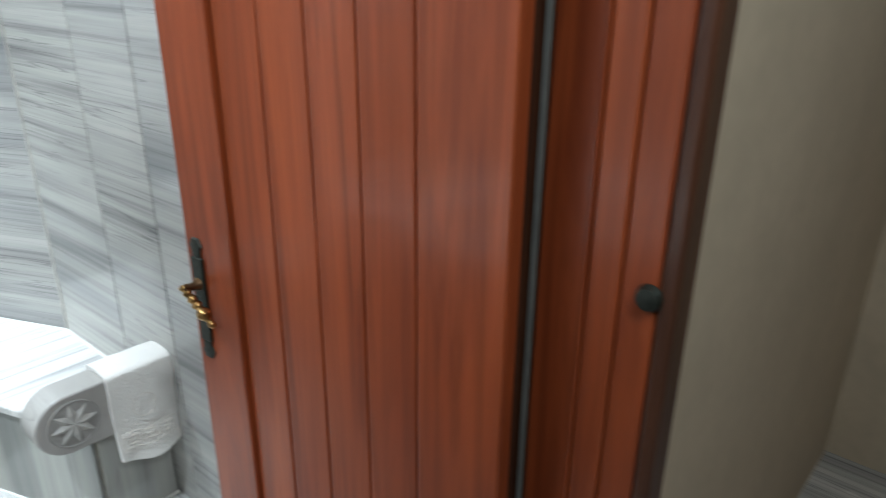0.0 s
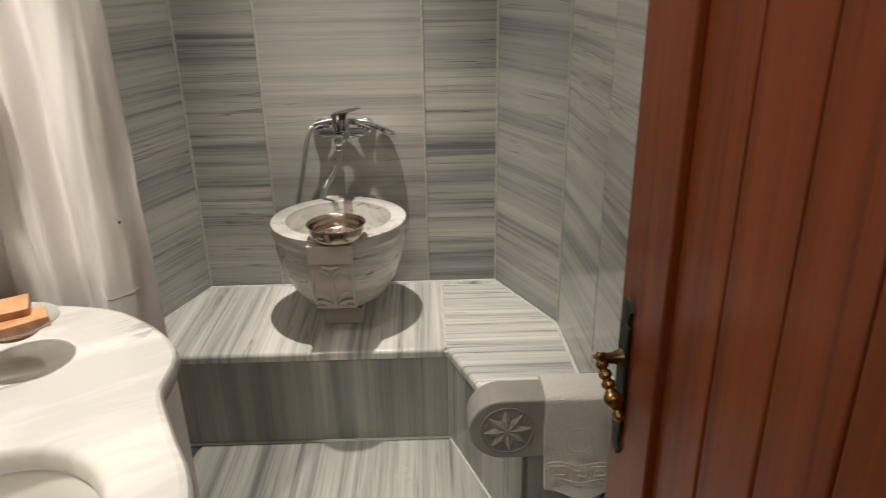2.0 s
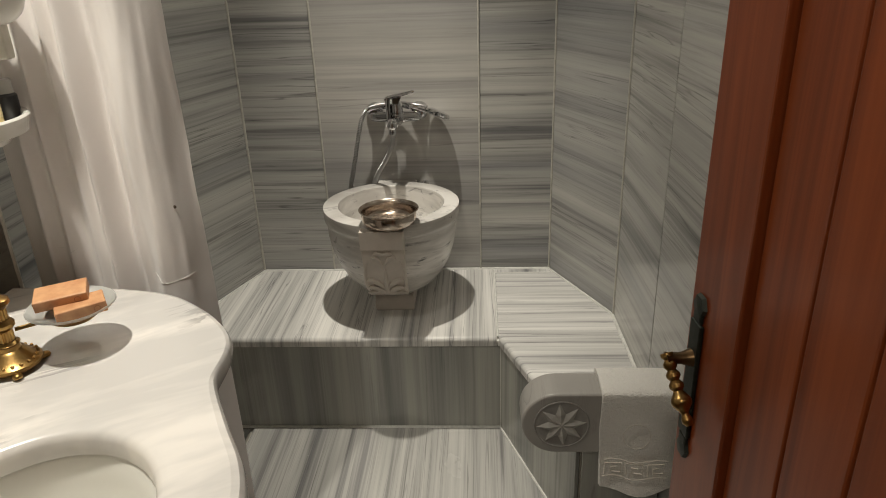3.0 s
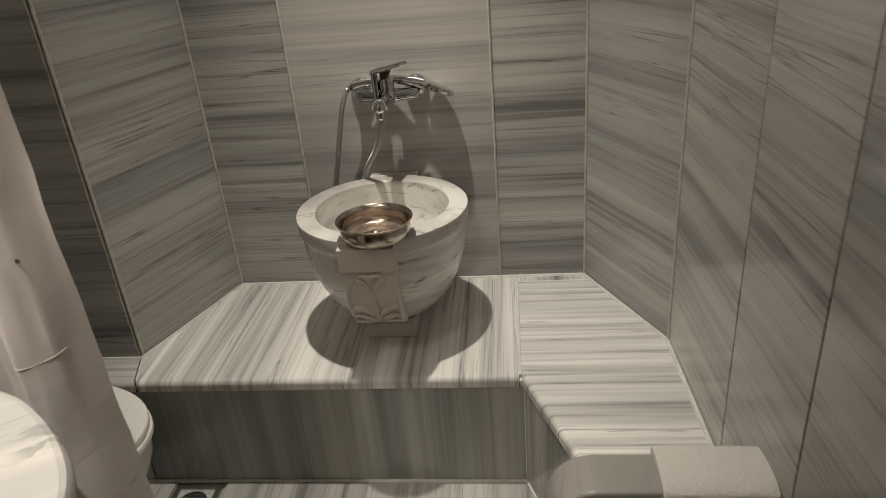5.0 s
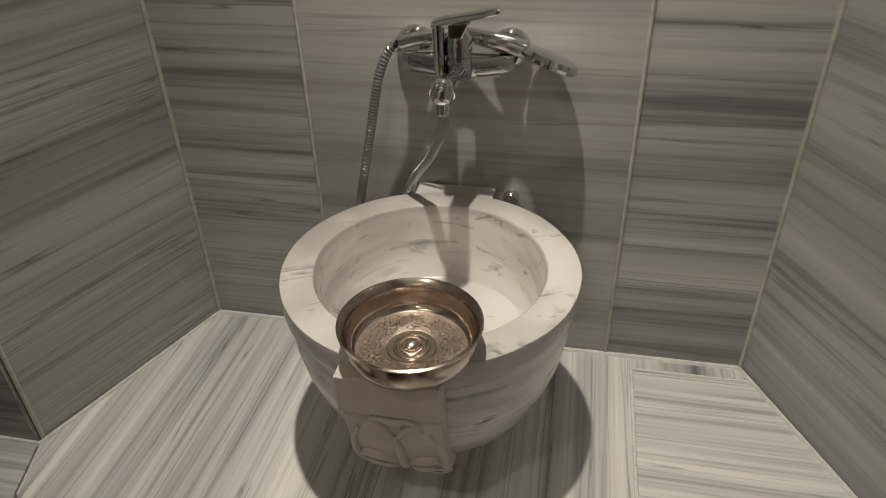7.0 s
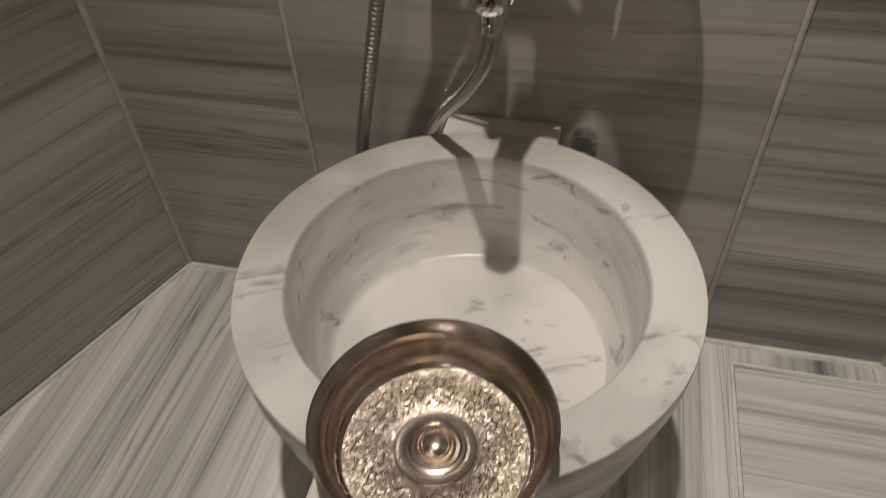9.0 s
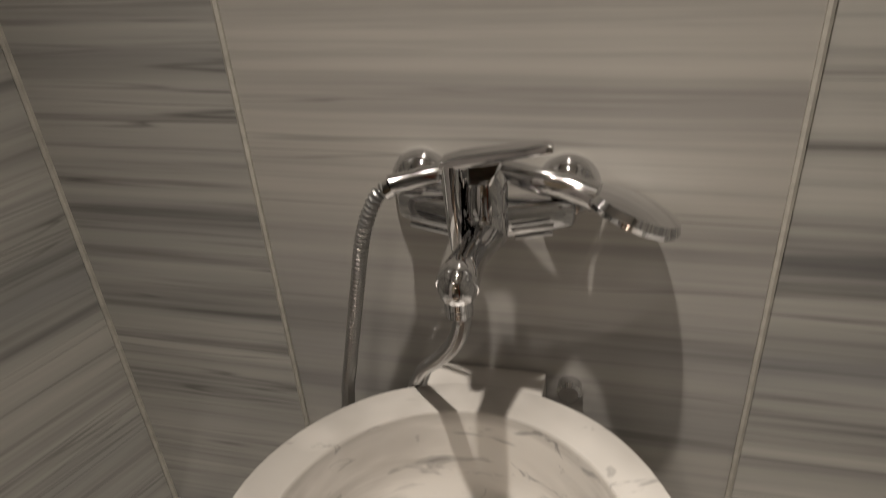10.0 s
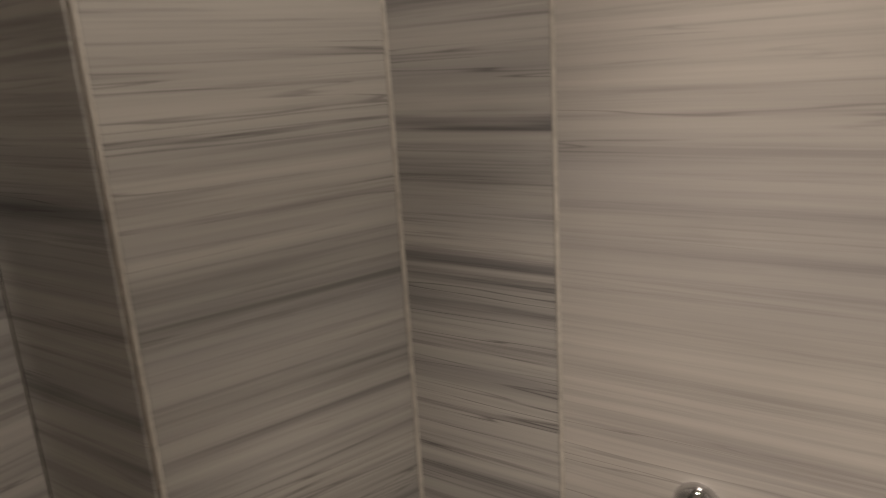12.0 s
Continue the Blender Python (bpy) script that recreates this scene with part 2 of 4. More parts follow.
WALLS = [
    ("wall_back", BL, BR, [BL[0] * -1 - 0.266, BL[0] * -1 + 0.270]),
    ("wall_slanting_left", FL, BL, []),
    ("wall_slanting_right", BR, FR, []),
    ("wall_right", FR, RY, [0.405, 0.690, 0.975, 1.260, 1.545]),
    ("wall_alcove", (LX, -0.385), (FL[0] - 0.004, -0.385), []),
    ("wall_left", (LX, -1.12), (LX, -0.385), [0.36]),
    ("wall_return", (SX, -1.12), (LX, -1.12), []),
    ("wall_washplace", (SX, DOOR_Y1), (SX, -1.12), [0.33, 0.66]),
]
for nm, a, b, joints in WALLS:
    w = wall_body(nm, a, b, 0.0, CEIL, "polished grey marble slab wall with horizontal veins")
    clad(w, a, b, H if nm in ("wall_back", "wall_slanting_left", "wall_slanting_right", "wall_alcove") else 0.0, CEIL, joints, material=[WALL_MARBLE, PALE_MARBLE, WALL_MARBLE] if nm == "wall_back" else GREY_MARBLE if nm in ("wall_slanting_left", "wall_alcove") else SOFT_MARBLE if nm in ("wall_slanting_right", "wall_right") else None)

# front wall with the doorway
wf = structure(mesh_ob("wall_front", box((SX - 0.1, DOOR_Y0, 0), (JL - 0.03, DOOR_Y1, CEIL)), PLASTER), "beige plastered wall beside the doorway", "wall")
box_bm = box((JR + 0.03, DOOR_Y0, 0), (2.2, DOOR_Y1, CEIL))
structure(mesh_ob("wall_corridor_right", box_bm, PLASTER), "beige plastered corridor wall", "wall")
structure(mesh_ob("wall_lintel", box((JL - 0.03, DOOR_Y0, DOOR_TOP + 0.03), (JR + 0.03, DOOR_Y1, CEIL)), PLASTER), "beige plaster above the doorway", "wall")
clad(wf, (JL - 0.03, DOOR_Y1), (SX, DOOR_Y1), 0.0, CEIL, [0.3])
for nm, lo, hi in (("wall_corridor_back", (-1.4, -4.1, 0), (2.3, -4.0, CEIL)), ("wall_corridor_left", (-1.4, -4.0, 0), (-1.3, DOOR_Y1, CEIL)), ("wall_corridor_end", (2.2, -4.0, 0), (2.3, DOOR_Y1, CEIL)), ("wall_corridor_near", (-1.3, DOOR_Y0, 0), (SX - 0.1, DOOR_Y1, CEIL))):
    structure(mesh_ob(nm, box(lo, hi), PLASTER), "plain beige plastered corridor wall", "wall")
structure(mesh_ob("ceiling", box((-1.4, -4.1, CEIL), (2.3, 0.15, CEIL + 0.1)), CEILING_PAINT), "white painted flat ceiling", "ceiling")
floor = structure(mesh_ob("floor", box((-1.4, -4.1, -0.1), (2.3, 0.15, FZ - 0.012)), GROUT), "polished grey marble floor with lengthwise veins", "floor")


# ---- ledge, bench and floor ----
def flat_slab(name, points, turn, z0, z1, material, parent, bevel=0.0015, seg=1, inset=0.002, nose=()):
    """A level slab over the polygon points; veins run along turn (degrees from x); the edges in nose are rounded."""
    r = pose(0, 0, 0, 0, 0, turn)
    c = Vector((sum(p[0] for p in points) / len(points), sum(p[1] for p in points) / len(points), 0))
    local = []
    n = len(points)
    for i in range(n):
        p, a, b = (Vector((*points[k % n], 0)) for k in (i, i - 1, i + 1))
        d1, d2 = (p - a).normalized(), (b - p).normalized()
        n1, n2 = Vector((-d1.y, d1.x, 0)), Vector((-d2.y, d2.x, 0))
        q = p + inset * (n1 + n2) / max(0.3, 1 + n1.dot(n2))
        q = r.inverted() @ (q - c)
        local.append((q.x, q.y))
    bm = prism(local, z0, z1)
    bm.verts.ensure_lookup_table()
    if nose:
        edges = [bm.edges.get((bm.verts[n + i], bm.verts[n + (i + 1) % n])) for i in nose]
        bmesh.ops.bevel(bm, geom=edges, offset=0.013, segments=7, profile=0.5, affect="EDGES")
    else:
        edges = [bm.edges.get((bm.verts[n + i], bm.verts[n + (i + 1) % n])) for i in range(n)]
        bmesh.ops.bevel(bm, geom=edges, offset=bevel, segments=seg, profile=0.5, affect="EDGES")
    return part(name, bm, material, parent, m=Matrix.Translation(c) @ r)


NOSE = -0.497
BENCH_IN, BENCH_END = (0.322, NOSE), (0.500, -0.962)
ledge = structure(mesh_ob("ledge", prism([(LX, -0.39), (FL[0], -0.372), BL, BR, FR, (0.698, -0.935), (0.506, -0.935), (0.334, -0.479), (LX, -0.479)], 0.0, H - 0.028), MORTAR),
                  "grey veined marble bench ledge with a rounded nosing", "bench")
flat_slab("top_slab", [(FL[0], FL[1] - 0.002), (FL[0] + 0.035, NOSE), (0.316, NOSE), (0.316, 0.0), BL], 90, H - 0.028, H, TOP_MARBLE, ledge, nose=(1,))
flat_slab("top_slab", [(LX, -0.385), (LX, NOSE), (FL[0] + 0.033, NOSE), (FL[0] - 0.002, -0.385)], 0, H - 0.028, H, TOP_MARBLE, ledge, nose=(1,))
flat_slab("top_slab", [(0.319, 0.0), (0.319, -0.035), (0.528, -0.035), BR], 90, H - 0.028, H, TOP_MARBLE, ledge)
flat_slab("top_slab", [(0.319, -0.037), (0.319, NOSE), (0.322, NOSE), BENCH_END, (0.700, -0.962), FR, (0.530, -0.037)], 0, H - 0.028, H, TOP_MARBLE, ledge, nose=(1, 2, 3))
clad(ledge, (LX, -0.479), (0.334, -0.479), 0.0, H - 0.030, [0.30], "riser_slab", RISER_SHADE_MARBLE, "up", SLAB)
clad(ledge, (0.334, -0.479), (0.506, -0.935), 0.0, H - 0.030, [], "riser_slab", RISER_SHADE_MARBLE, "up", SLAB)
clad(ledge, (0.506, -0.935), (0.698, -0.935), 0.0, H - 0.030, [], "riser_slab", RISER_SHADE_MARBLE, "up", SLAB)

WHITE_GROUT = plain("white_grout", (0.72, 0.71, 0.67), 0.6, 0, 80, 0.12, 0.3)


def bead(points, parent, r=0.0035, material=None):
    part("grout_bead", tube(points, r, 6), material or WHITE_GROUT, parent)


bead([(LX, -0.389, H - 0.001), (FL[0] + 0.002, -0.389, H - 0.001), (BL[0] + 0.003, -0.004, H - 0.001), (BR[0] - 0.003, -0.004, H - 0.001), (FR[0] - 0.004, FR[1] - 0.001, H - 0.001), (0.6955, -0.93, H - 0.001)], ledge, 0.0062)
bead([(LX, -0.493, FZ + 0.001), (0.325, -0.493, FZ + 0.001), (0.497, -0.949, FZ + 0.001), (0.698, -0.949, FZ + 0.001)], ledge, 0.005)
bead([(FL[0] + 0.034, NOSE + 0.01, H - 0.0022), (FL[0], -0.378, H - 0.0022)], ledge, 0.0032)
bead([(0.3175, NOSE + 0.012, H - 0.0028), (0.3175, -0.002, H - 0.0028)], ledge, 0.0042)
bead([(0.3175, -0.036, H - 0.0022), (0.530, -0.036, H - 0.0022)], ledge, 0.0034)
bead([(0.3185, -0.483, H - 0.012), (0.3185, -0.4905, H - 0.013), (0.322, -0.4915, H - 0.026)], ledge, 0.005)
bead([(0.327, -0.4905, FZ), (0.327, -0.4905, H - 0.03)], ledge, 0.0028)
for x in (-0.266, 0.270):
    bead([(x, -0.0035 + 0.002, H), (x, -0.0015, CEIL)], bpy.data.objects["wall_back"], 0.0034, GROUT)
for nm, p in (("wall_back", BL), ("wall_back", BR), ("wall_slanting_right", FR), ("wall_slanting_left", FL), ("wall_washplace", (SX, -1.122))):
    k = -0.001 if p[0] > 0 else 0.001
    bead([(p[0] + k, p[1] - 0.002, H if p[0] != SX else FZ), (p[0] + k, p[1] - 0.002, CEIL)], bpy.data.objects[nm], 0.0040, GROUT)

DX = -0.467
for pts in ([(DX, -0.493), (0.80, -0.493), (0.80, -1.25), (DX, -1.25)][::-1], [(DX, -1.25), (0.80, -1.25), (0.80, -2.12), (DX, -2.12)][::-1],
            [(-1.0, -0.493), (-0.605, -0.493), (-0.605, -1.25), (-1.0, -1.25)][::-1], [(-0.605, -0.635), (DX, -0.635), (DX, -1.25), (-0.605, -1.25)][::-1],
            [(-0.70, -1.25), (DX, -1.25), (DX, -2.12), (-0.70, -2.12)][::-1]):
    flat_slab("floor_slab", pts, 90, FZ - 0.014, FZ, FLOOR_MARBLE, floor, 0.001, 1)
for i in range(6):
    for j in range(3):
        x0, y0 = -1.4 + i * 0.62, -4.0 + j * 0.61
        flat_slab("floor_slab", [(x0, y0), (x0 + 0.62, y0), (x0 + 0.62, y0 + 0.61), (x0, y0 + 0.61)], 90, FZ - 0.014, FZ - 0.002, FLOOR_MARBLE, floor, 0.001, 1)

# floor drain
STEEL = plain("brushed_steel", (0.55, 0.54, 0.51), 0.32, 1.0, 90, 0.1, 0.1)
DARK = plain("drain_shade", (0.02, 0.02, 0.018), 0.8)
drain = thing("floor_drain", "square metal floor drain with a round slotted grate set in marble", "drain", (-0.536, -0.568, FZ))
bm = bmesh.new()
for lo, hi in (((-0.062, 0.046, -0.014), (0.062, 0.060, 0.002)), ((-0.062, -0.060, -0.014), (0.062, -0.046, 0.002)), ((-0.062, -0.046, -0.014), (-0.048, 0.046, 0.002)), ((0.048, -0.046, -0.014), (0.062, 0.046, 0.002))):
    box(lo, hi, 0.001, 1, bm)
part("frame", bm, STEEL, drain)
part("plate", box((-0.049, -0.047, -0.014), (0.049, 0.047, -0.003), 0.001, 1), plain("drain_plate", (0.5, 0.5, 0.47), 0.5, 0, 60, 0.15, 0.1), drain)
# no hollow here: a flat black disc gives the drain's inner shade by colour
part("pit", lathe([(0, -0.001), (0.036, -0.001), (0.036, -0.004), (0, -0.004)], 24), DARK, drain, "flat black disc as the shade inside the drain")
bm = lathe([(0.036, -0.002), (0.039, -0.002), (0.039, 0.001), (0.036, 0.001), (0.036, -0.002)], 24)
for k in range(-3, 4):
    w = math.sqrt(0.036 ** 2 - (k * 0.009) ** 2)
    box((-w, k * 0.009 - 0.0022, -0.0012), (w, k * 0.009 + 0.0022, 0.0008), 0, 1, bm)
part("grate", bm, STEEL, drain)


# ---- stone arm rest with its rosette, and the towel on it ----
def stone(name, light, grey, rough, scale=3.0, amount=0.8, band=(1, 1, 3.5)):
    m, n, l, b = nodes(name, rough)
    warp = noise_tex(n, l, mapped(n, l, band), scale, 6, 0.6, 1.1)
    soft = noise_tex(n, l, mapped(n, l, (1, 1, 2.0)), scale * 0.8, 3, 0.5, 0.4)
    speck = noise_tex(n, l, mapped(n, l, (1, 1, 1)), 120, 3)
    vein = ramp(n, [(0.45, (1, 1, 1)), (0.485, tuple(0.5 + 0.5 * c for c in grey)), (0.5, grey), (0.512, (1, 1, 1))])
    l.new(warp.outputs[0], vein.inputs[0])
    where = ramp(n, [(0.42, (0, 0, 0)), (0.66, (1, 1, 1))])
    l.new(soft.outputs[0], where.inputs[0])
    body = ramp(n, [(0.32, tuple(0.86 * c for c in light)), (0.62, light)])
    l.new(soft.outputs[0], body.inputs[0])
    col = mixed(n, l, body.outputs[0], mixed(n, l, (1, 1, 1), vein.outputs[0], where.outputs[0]), amount, "MULTIPLY")
    l.new(col, b.inputs["Base Color"])
    b.inputs["Subsurface Weight"].default_value = 0.06
    b.inputs["Subsurface Radius"].default_value = (0.01, 0.009, 0.008)
    bumped(n, l, b, speck.outputs[0], 0.05, 0.001)
    return m




def layered_stone(name, light, grey, dark, rough, turn=(0.12, 0.08, 0.4), soft=(2.6, 2.6, 19), thin=(9, 11, 60), smudge=0.0):
    """White marble in tilted soft grey layers, with short dark streaks."""
    m, n, l, b = nodes(name, rough)

    def tilted(scale):
        c, k = n.new("ShaderNodeTexCoord"), n.new("ShaderNodeMapping")
        k.vector_type = "TEXTURE"
        k.inputs["Rotation"].default_value = turn
        k.inputs["Scale"].default_value = tuple(1 / v for v in scale)
        l.new(c.outputs["Object"], k.inputs["Vector"])
        return k.outputs["Vector"]

    layers = noise_tex(n, l, tilted(soft), 1.0, 4, 0.55, 0.35)
    streak = noise_tex(n, l, tilted(thin), 1.0, 5, 0.6, 0.8)
    patch = noise_tex(n, l, tilted((5, 5, 9)), 1.0, 3)
    speck = noise_tex(n, l, mapped(n, l, (1, 1, 1)), 150, 3)
    base = ramp(n, [(0.40, grey), (0.50, tuple(0.5 * (a + c) for a, c in zip(light, grey))), (0.58, light), (0.7, tuple(1.04 * c for c in light))])
    l.new(layers.outputs[0], base.inputs[0])
    st = ramp(n, [(0.59, (1, 1, 1)), (0.625, (0.62, 0.62, 0.63)), (0.69, dark)])
    l.new(streak.outputs[0], st.inputs[0])
    where = ramp(n, [(0.49, (0, 0, 0)), (0.60, (1, 1, 1))])
    l.new(patch.outputs[0], where.inputs[0])
    col = mixed(n, l, base.outputs[0], mixed(n, l, (1, 1, 1), st.outputs[0], where.outputs[0]), 0.95, "MULTIPLY")
    if smudge:
        blot = noise_tex(n, l, tilted((9, 28, 36)), 1.0, 6, 0.62, 0.9)
        bl = ramp(n, [(0.60, (1, 1, 1)), (0.645, (0.66, 0.66, 0.67)), (0.72, (0.26, 0.26, 0.28))])
        l.new(blot.outputs[0], bl.inputs[0])
        col = mixed(n, l, col, bl.outputs[0], smudge, "MULTIPLY")
    l.new(col, b.inputs["Base Color"])
    b.inputs["Subsurface Weight"].default_value = 0.05
    b.inputs["Subsurface Radius"].default_value = (0.008, 0.007, 0.006)
    bumped(n, l, b, speck.outputs[0], 0.06, 0.001)
    return m


BASIN_STONE = layered_stone("white_marble", (0.76, 0.73, 0.69), (0.46, 0.435, 0.405), (0.22, 0.22, 0.23), 0.25, soft=(2.2, 2.2, 15), thin=(7, 9, 42), smudge=0.75)
ARM_STONE = stone("arm_marble", (0.37, 0.35, 0.325), (0.50, 0.49, 0.48), 0.4, 4.0, 0.8, (6, 1, 1))
AX, AZ, AR, AY0, AY1 = 0.437, 0.418, 0.080, -1.005, -0.915
arm = thing("arm_rest", "grey marble scroll arm rest with a carved star rosette", "arm rest")
prof = [(0.704, AZ - AR), (0.704, AZ + AR)] + [(AX + AR * math.cos(a), AZ + AR * math.sin(a)) for a in (math.pi / 2 + math.pi * i / 24 for i in range(25))]
bm = bmesh.new()
v0 = [bm.verts.new((x, AY0, z)) for x, z in prof]
v1 = [bm.verts.new((x, AY1, z)) for x, z in prof]
bm.faces.new(v0), bm.faces.new(v1[::-1])
for i in range(len(prof)):
    j = (i + 1) % len(prof)
    bm.faces.new((v0[i], v1[i], v1[j], v0[j]))
bmesh.ops.recalc_face_normals(bm, faces=bm.faces)
bmesh.ops.bevel(bm, geom=[e for e in bm.edges if abs(e.verts[0].co.y - e.verts[1].co.y) < 1e-6], offset=0.006, segments=3, profile=0.5, affect="EDGES")
part("body", bm, ARM_STONE, arm)
# carved rosette: a sunk ring, eight pointed rays with a ridge each
bm = lathe([(0.0, 0.0005), (0.0590, 0.0005), (0.0600, 0.0022), (0.0618, 0.0022), (0.0630, 0.0005), (0.064, -0.004), (0, -0.004)], 40)
bm.transform(Matrix.Translation((AX + 0.010, AY0, AZ)) @ pose(0, 0, 0, 90, 0, 0))
# ground darker, star paler than the arm: the relief's light and shade as colour
part("rosette_ring", bm, plain("rosette_shade_marble", (0.30, 0.285, 0.265), 0.6, 0, 60, 0.12, 0.2), arm, "sunk rosette ground, darkened as relief shade")
bm = bmesh.new()
for k in range(8):
    a = 2 * math.pi * k / 8 + 0.1
    for s in (-1, 1):
        tip = Vector((0.0575 * math.cos(a), 0.0575 * math.sin(a), 0.0010))
        side = Vector((0.030 * math.cos(a + s * math.pi / 8), 0.030 * math.sin(a + s * math.pi / 8), 0.0010))
        mid = Vector((0, 0, 0.0060))
        ridge = Vector((0.030 * math.cos(a), 0.030 * math.sin(a), 0.0085))
        vs = [bm.verts.new(q) for q in (mid, ridge, side)]
        bm.faces.new(vs if s > 0 else vs[::-1])
        vs = [bm.verts.new(q) for q in (ridge, tip, side)]
        bm.faces.new(vs if s > 0 else vs[::-1])
bm.transform(Matrix.Translation((AX + 0.010, AY0, AZ)) @ pose(0, 0, 0, 90, 0, 0))
part("star", bm, plain("star_light_marble", (0.43, 0.41, 0.38), 0.5, 0, 60, 0.1, 0.1), arm, "carved eight-pointed star, paled as relief light")

TERRY, tn, tl, tb = nodes("terry_cloth", 0.95)
pile = noise_tex(tn, tl, mapped(tn, tl, (1, 1, 1)), 420, 3, 0.7)
loops = noise_tex(tn, tl, mapped(tn, tl, (1, 1, 1)), 130, 4, 0.7)
rr = ramp(tn, [(0.3, (0.80, 0.76, 0.70)), (0.7, (0.94, 0.91, 0.87))])
tl.new(pile.outputs[0], rr.inputs[0])
tl.new(rr.outputs[0], tb.inputs["Base Color"])
tb.inputs["Sheen Weight"].default_value = 0.3
bumped(tn, tl, tb, loops.outputs[0], 1.0, 0.006)

towel = thing("hand_towel", "cream terry hand towel with key border over the stone arm rest", "towel")
TX0, TX1, TT = 0.532, 0.704, 0.011
path = [(AY1 + 0.012, 0.40), (AY1 + 0.012, AZ + AR - 0.01), (AY1 + 0.006, AZ + AR + 0.008), (AY1 - 0.02, AZ + AR + 0.013), (-0.98, AZ + AR + 0.013), (AY0 - 0.003, AZ + AR + 0.009), (AY0 - 0.012, AZ + AR - 0.008),
        (AY0 - 0.013, 0.42), (AY0 - 0.010, 0.36), (AY0 - 0.008, 0.30), (AY0 - 0.013, 0.238)]
cl = curve_points([(0, y, z) for y, z in path], 6)
NX = 26


def cloth_grid(rows, nx, shape):
    bm = bmesh.new()
    g = [[bm.verts.new(shape(i, j)) for i in range(nx + 1)] for j in range(rows)]
    for j in range(rows - 1):
        for i in range(nx):
            bm.faces.new((g[j][i], g[j][i + 1], g[j + 1][i + 1], g[j + 1][i]))
    return bm


def thicken(bm, t):
    bmesh.ops.recalc_face_normals(bm, faces=bm.faces)
    bmesh.ops.solidify(bm, geom=list(bm.faces), thickness=t)
    return bm


def towel_point(i, j, lift=0.0):
    p = cl[j]
    u = i / NX
    x = TX0 + u * (TX1 - TX0) + 0.004 * noise.noise((0, p.y * 9, p.z * 9)) + (0.010 * max(0, 0.42 - p.z) / 0.2) * (1 - u)
    down = max(0.0, (0.46 - p.z) / 0.2) if p.y < -0.99 else 0.0
    y = p.y - lift + 0.007 * down * math.sin(u * 6.2 + 0.8) + 0.003 * noise.noise((x * 18, p.z * 18, 3))
    z = p.z + 0.010 * down * math.sin(u * 5.0 + 2.2) * (1 if p.y < -0.99 else 0) + 0.002 * noise.noise((x * 30, p.y * 30, 1))
    return Vector((x, y, z))


part("cloth", thicken(cloth_grid(len(cl), NX, towel_point), TT), TERRY, towel, smooth=True)
# woven key border and seal, raised on the hanging front
def front(x, z):
    u = (x - TX0) / (TX1 - TX0)
    best = min((j for j in range(len(cl)) if cl[j].y < -1.0), key=lambda j: abs(towel_point(int(u * NX), j).z - z))
    p = towel_point(max(0, min(NX, round(u * NX))), best)
    return Vector((x, p.y - 0.0075, z))


BAND = plain("woven_band", (0.80, 0.75, 0.68), 0.9, 0, 300, 0.15, 0.4)
zb = 0.305
for z in (zb - 0.024, zb + 0.024):
    part("border_line", tube([front(TX0 + 0.012 + k * 0.0145, z + 0.004 * math.sin(k)) for k in range(11)], 0.0016, 5), BAND, towel)
for k in range(3):
    x0 = TX0 + 0.016 + k * 0.048
    key = [(0, -0.016), (0, 0.016), (0.036, 0.016), (0.036, -0.010), (0.012, -0.010), (0.012, 0.004), (0.024, 0.004)]
    part("key_motif", tube([front(x0 + a, zb + c) for a, c in key], 0.0024, 5), BAND, towel)
part("seal", tube([front(TX0 + 0.08 + 0.03 * math.cos(a), 0.40 + 0.034 * math.sin(a)) for a in (2 * math.pi * i / 20 for i in range(21))], 0.0012, 5), BAND, towel)

# ---- marble basin ----
BX, BY, RIM = -0.009, -0.248, 0.688
basin = thing("marble_basin", "round white marble basin with grey veins and carved leaf panel", "basin", (BX, BY, 0))
outer = [(0.0, H + 0.050), (0.060, H + 0.052), (0.092, H + 0.066), (0.126, H + 0.091), (0.156, H + 0.126), (0.179, H + 0.168), (0.194, H + 0.214), (0.2025, H + 0.258), (0.2045, H + 0.298),
         (0.2065, H + 0.303), (0.2105, H + 0.308), (0.2125, H + 0.314), (0.213, RIM - 0.004), (0.2125, RIM - 0.001), (0.2110, RIM), (0.1680, RIM + 0.0003), (0.1668, RIM - 0.0006), (0.166, RIM - 0.003),
         (0.1645, RIM - 0.025), (0.1635, RIM - 0.045), (0.162, RIM - 0.065), (0.1595, RIM - 0.082), (0.156, RIM - 0.096), (0.151, RIM - 0.108), (0.1455, RIM - 0.117), (0.142, RIM - 0.1235), (0.138, RIM - 0.1255), (0.10, RIM - 0.127), (0.05, RIM - 0.1280), (0.0, RIM - 0.1285)]
PANEL_STONE = plain("panel_marble", (0.62, 0.56, 0.50), 0.38, 0, 35, 0.05, 0.08)
part("plinth", box((-0.062, -0.066, H), (0.062, 0.066, H + 0.056), 0.003, 2), PANEL_STONE, basin)
bm = lathe(outer, 72)
for v in bm.verts:
    k = noise.noise(v.co * 9) * 0.0016 + noise.noise(v.co * 30) * 0.0005
    v.co += Vector((v.co.x, v.co.y, 0)).normalized() * k if v.co.xy.length > 1e-4 else Vector()
body = part("bowl", bm, BASIN_STONE, basin, smooth=True)
bm = box((-0.070, 0.195, RIM - 0.075), (0.062, 0.247, RIM - 0.003), 0.003, 3)
part("wall_tab", bm, BASIN_STONE, basin)
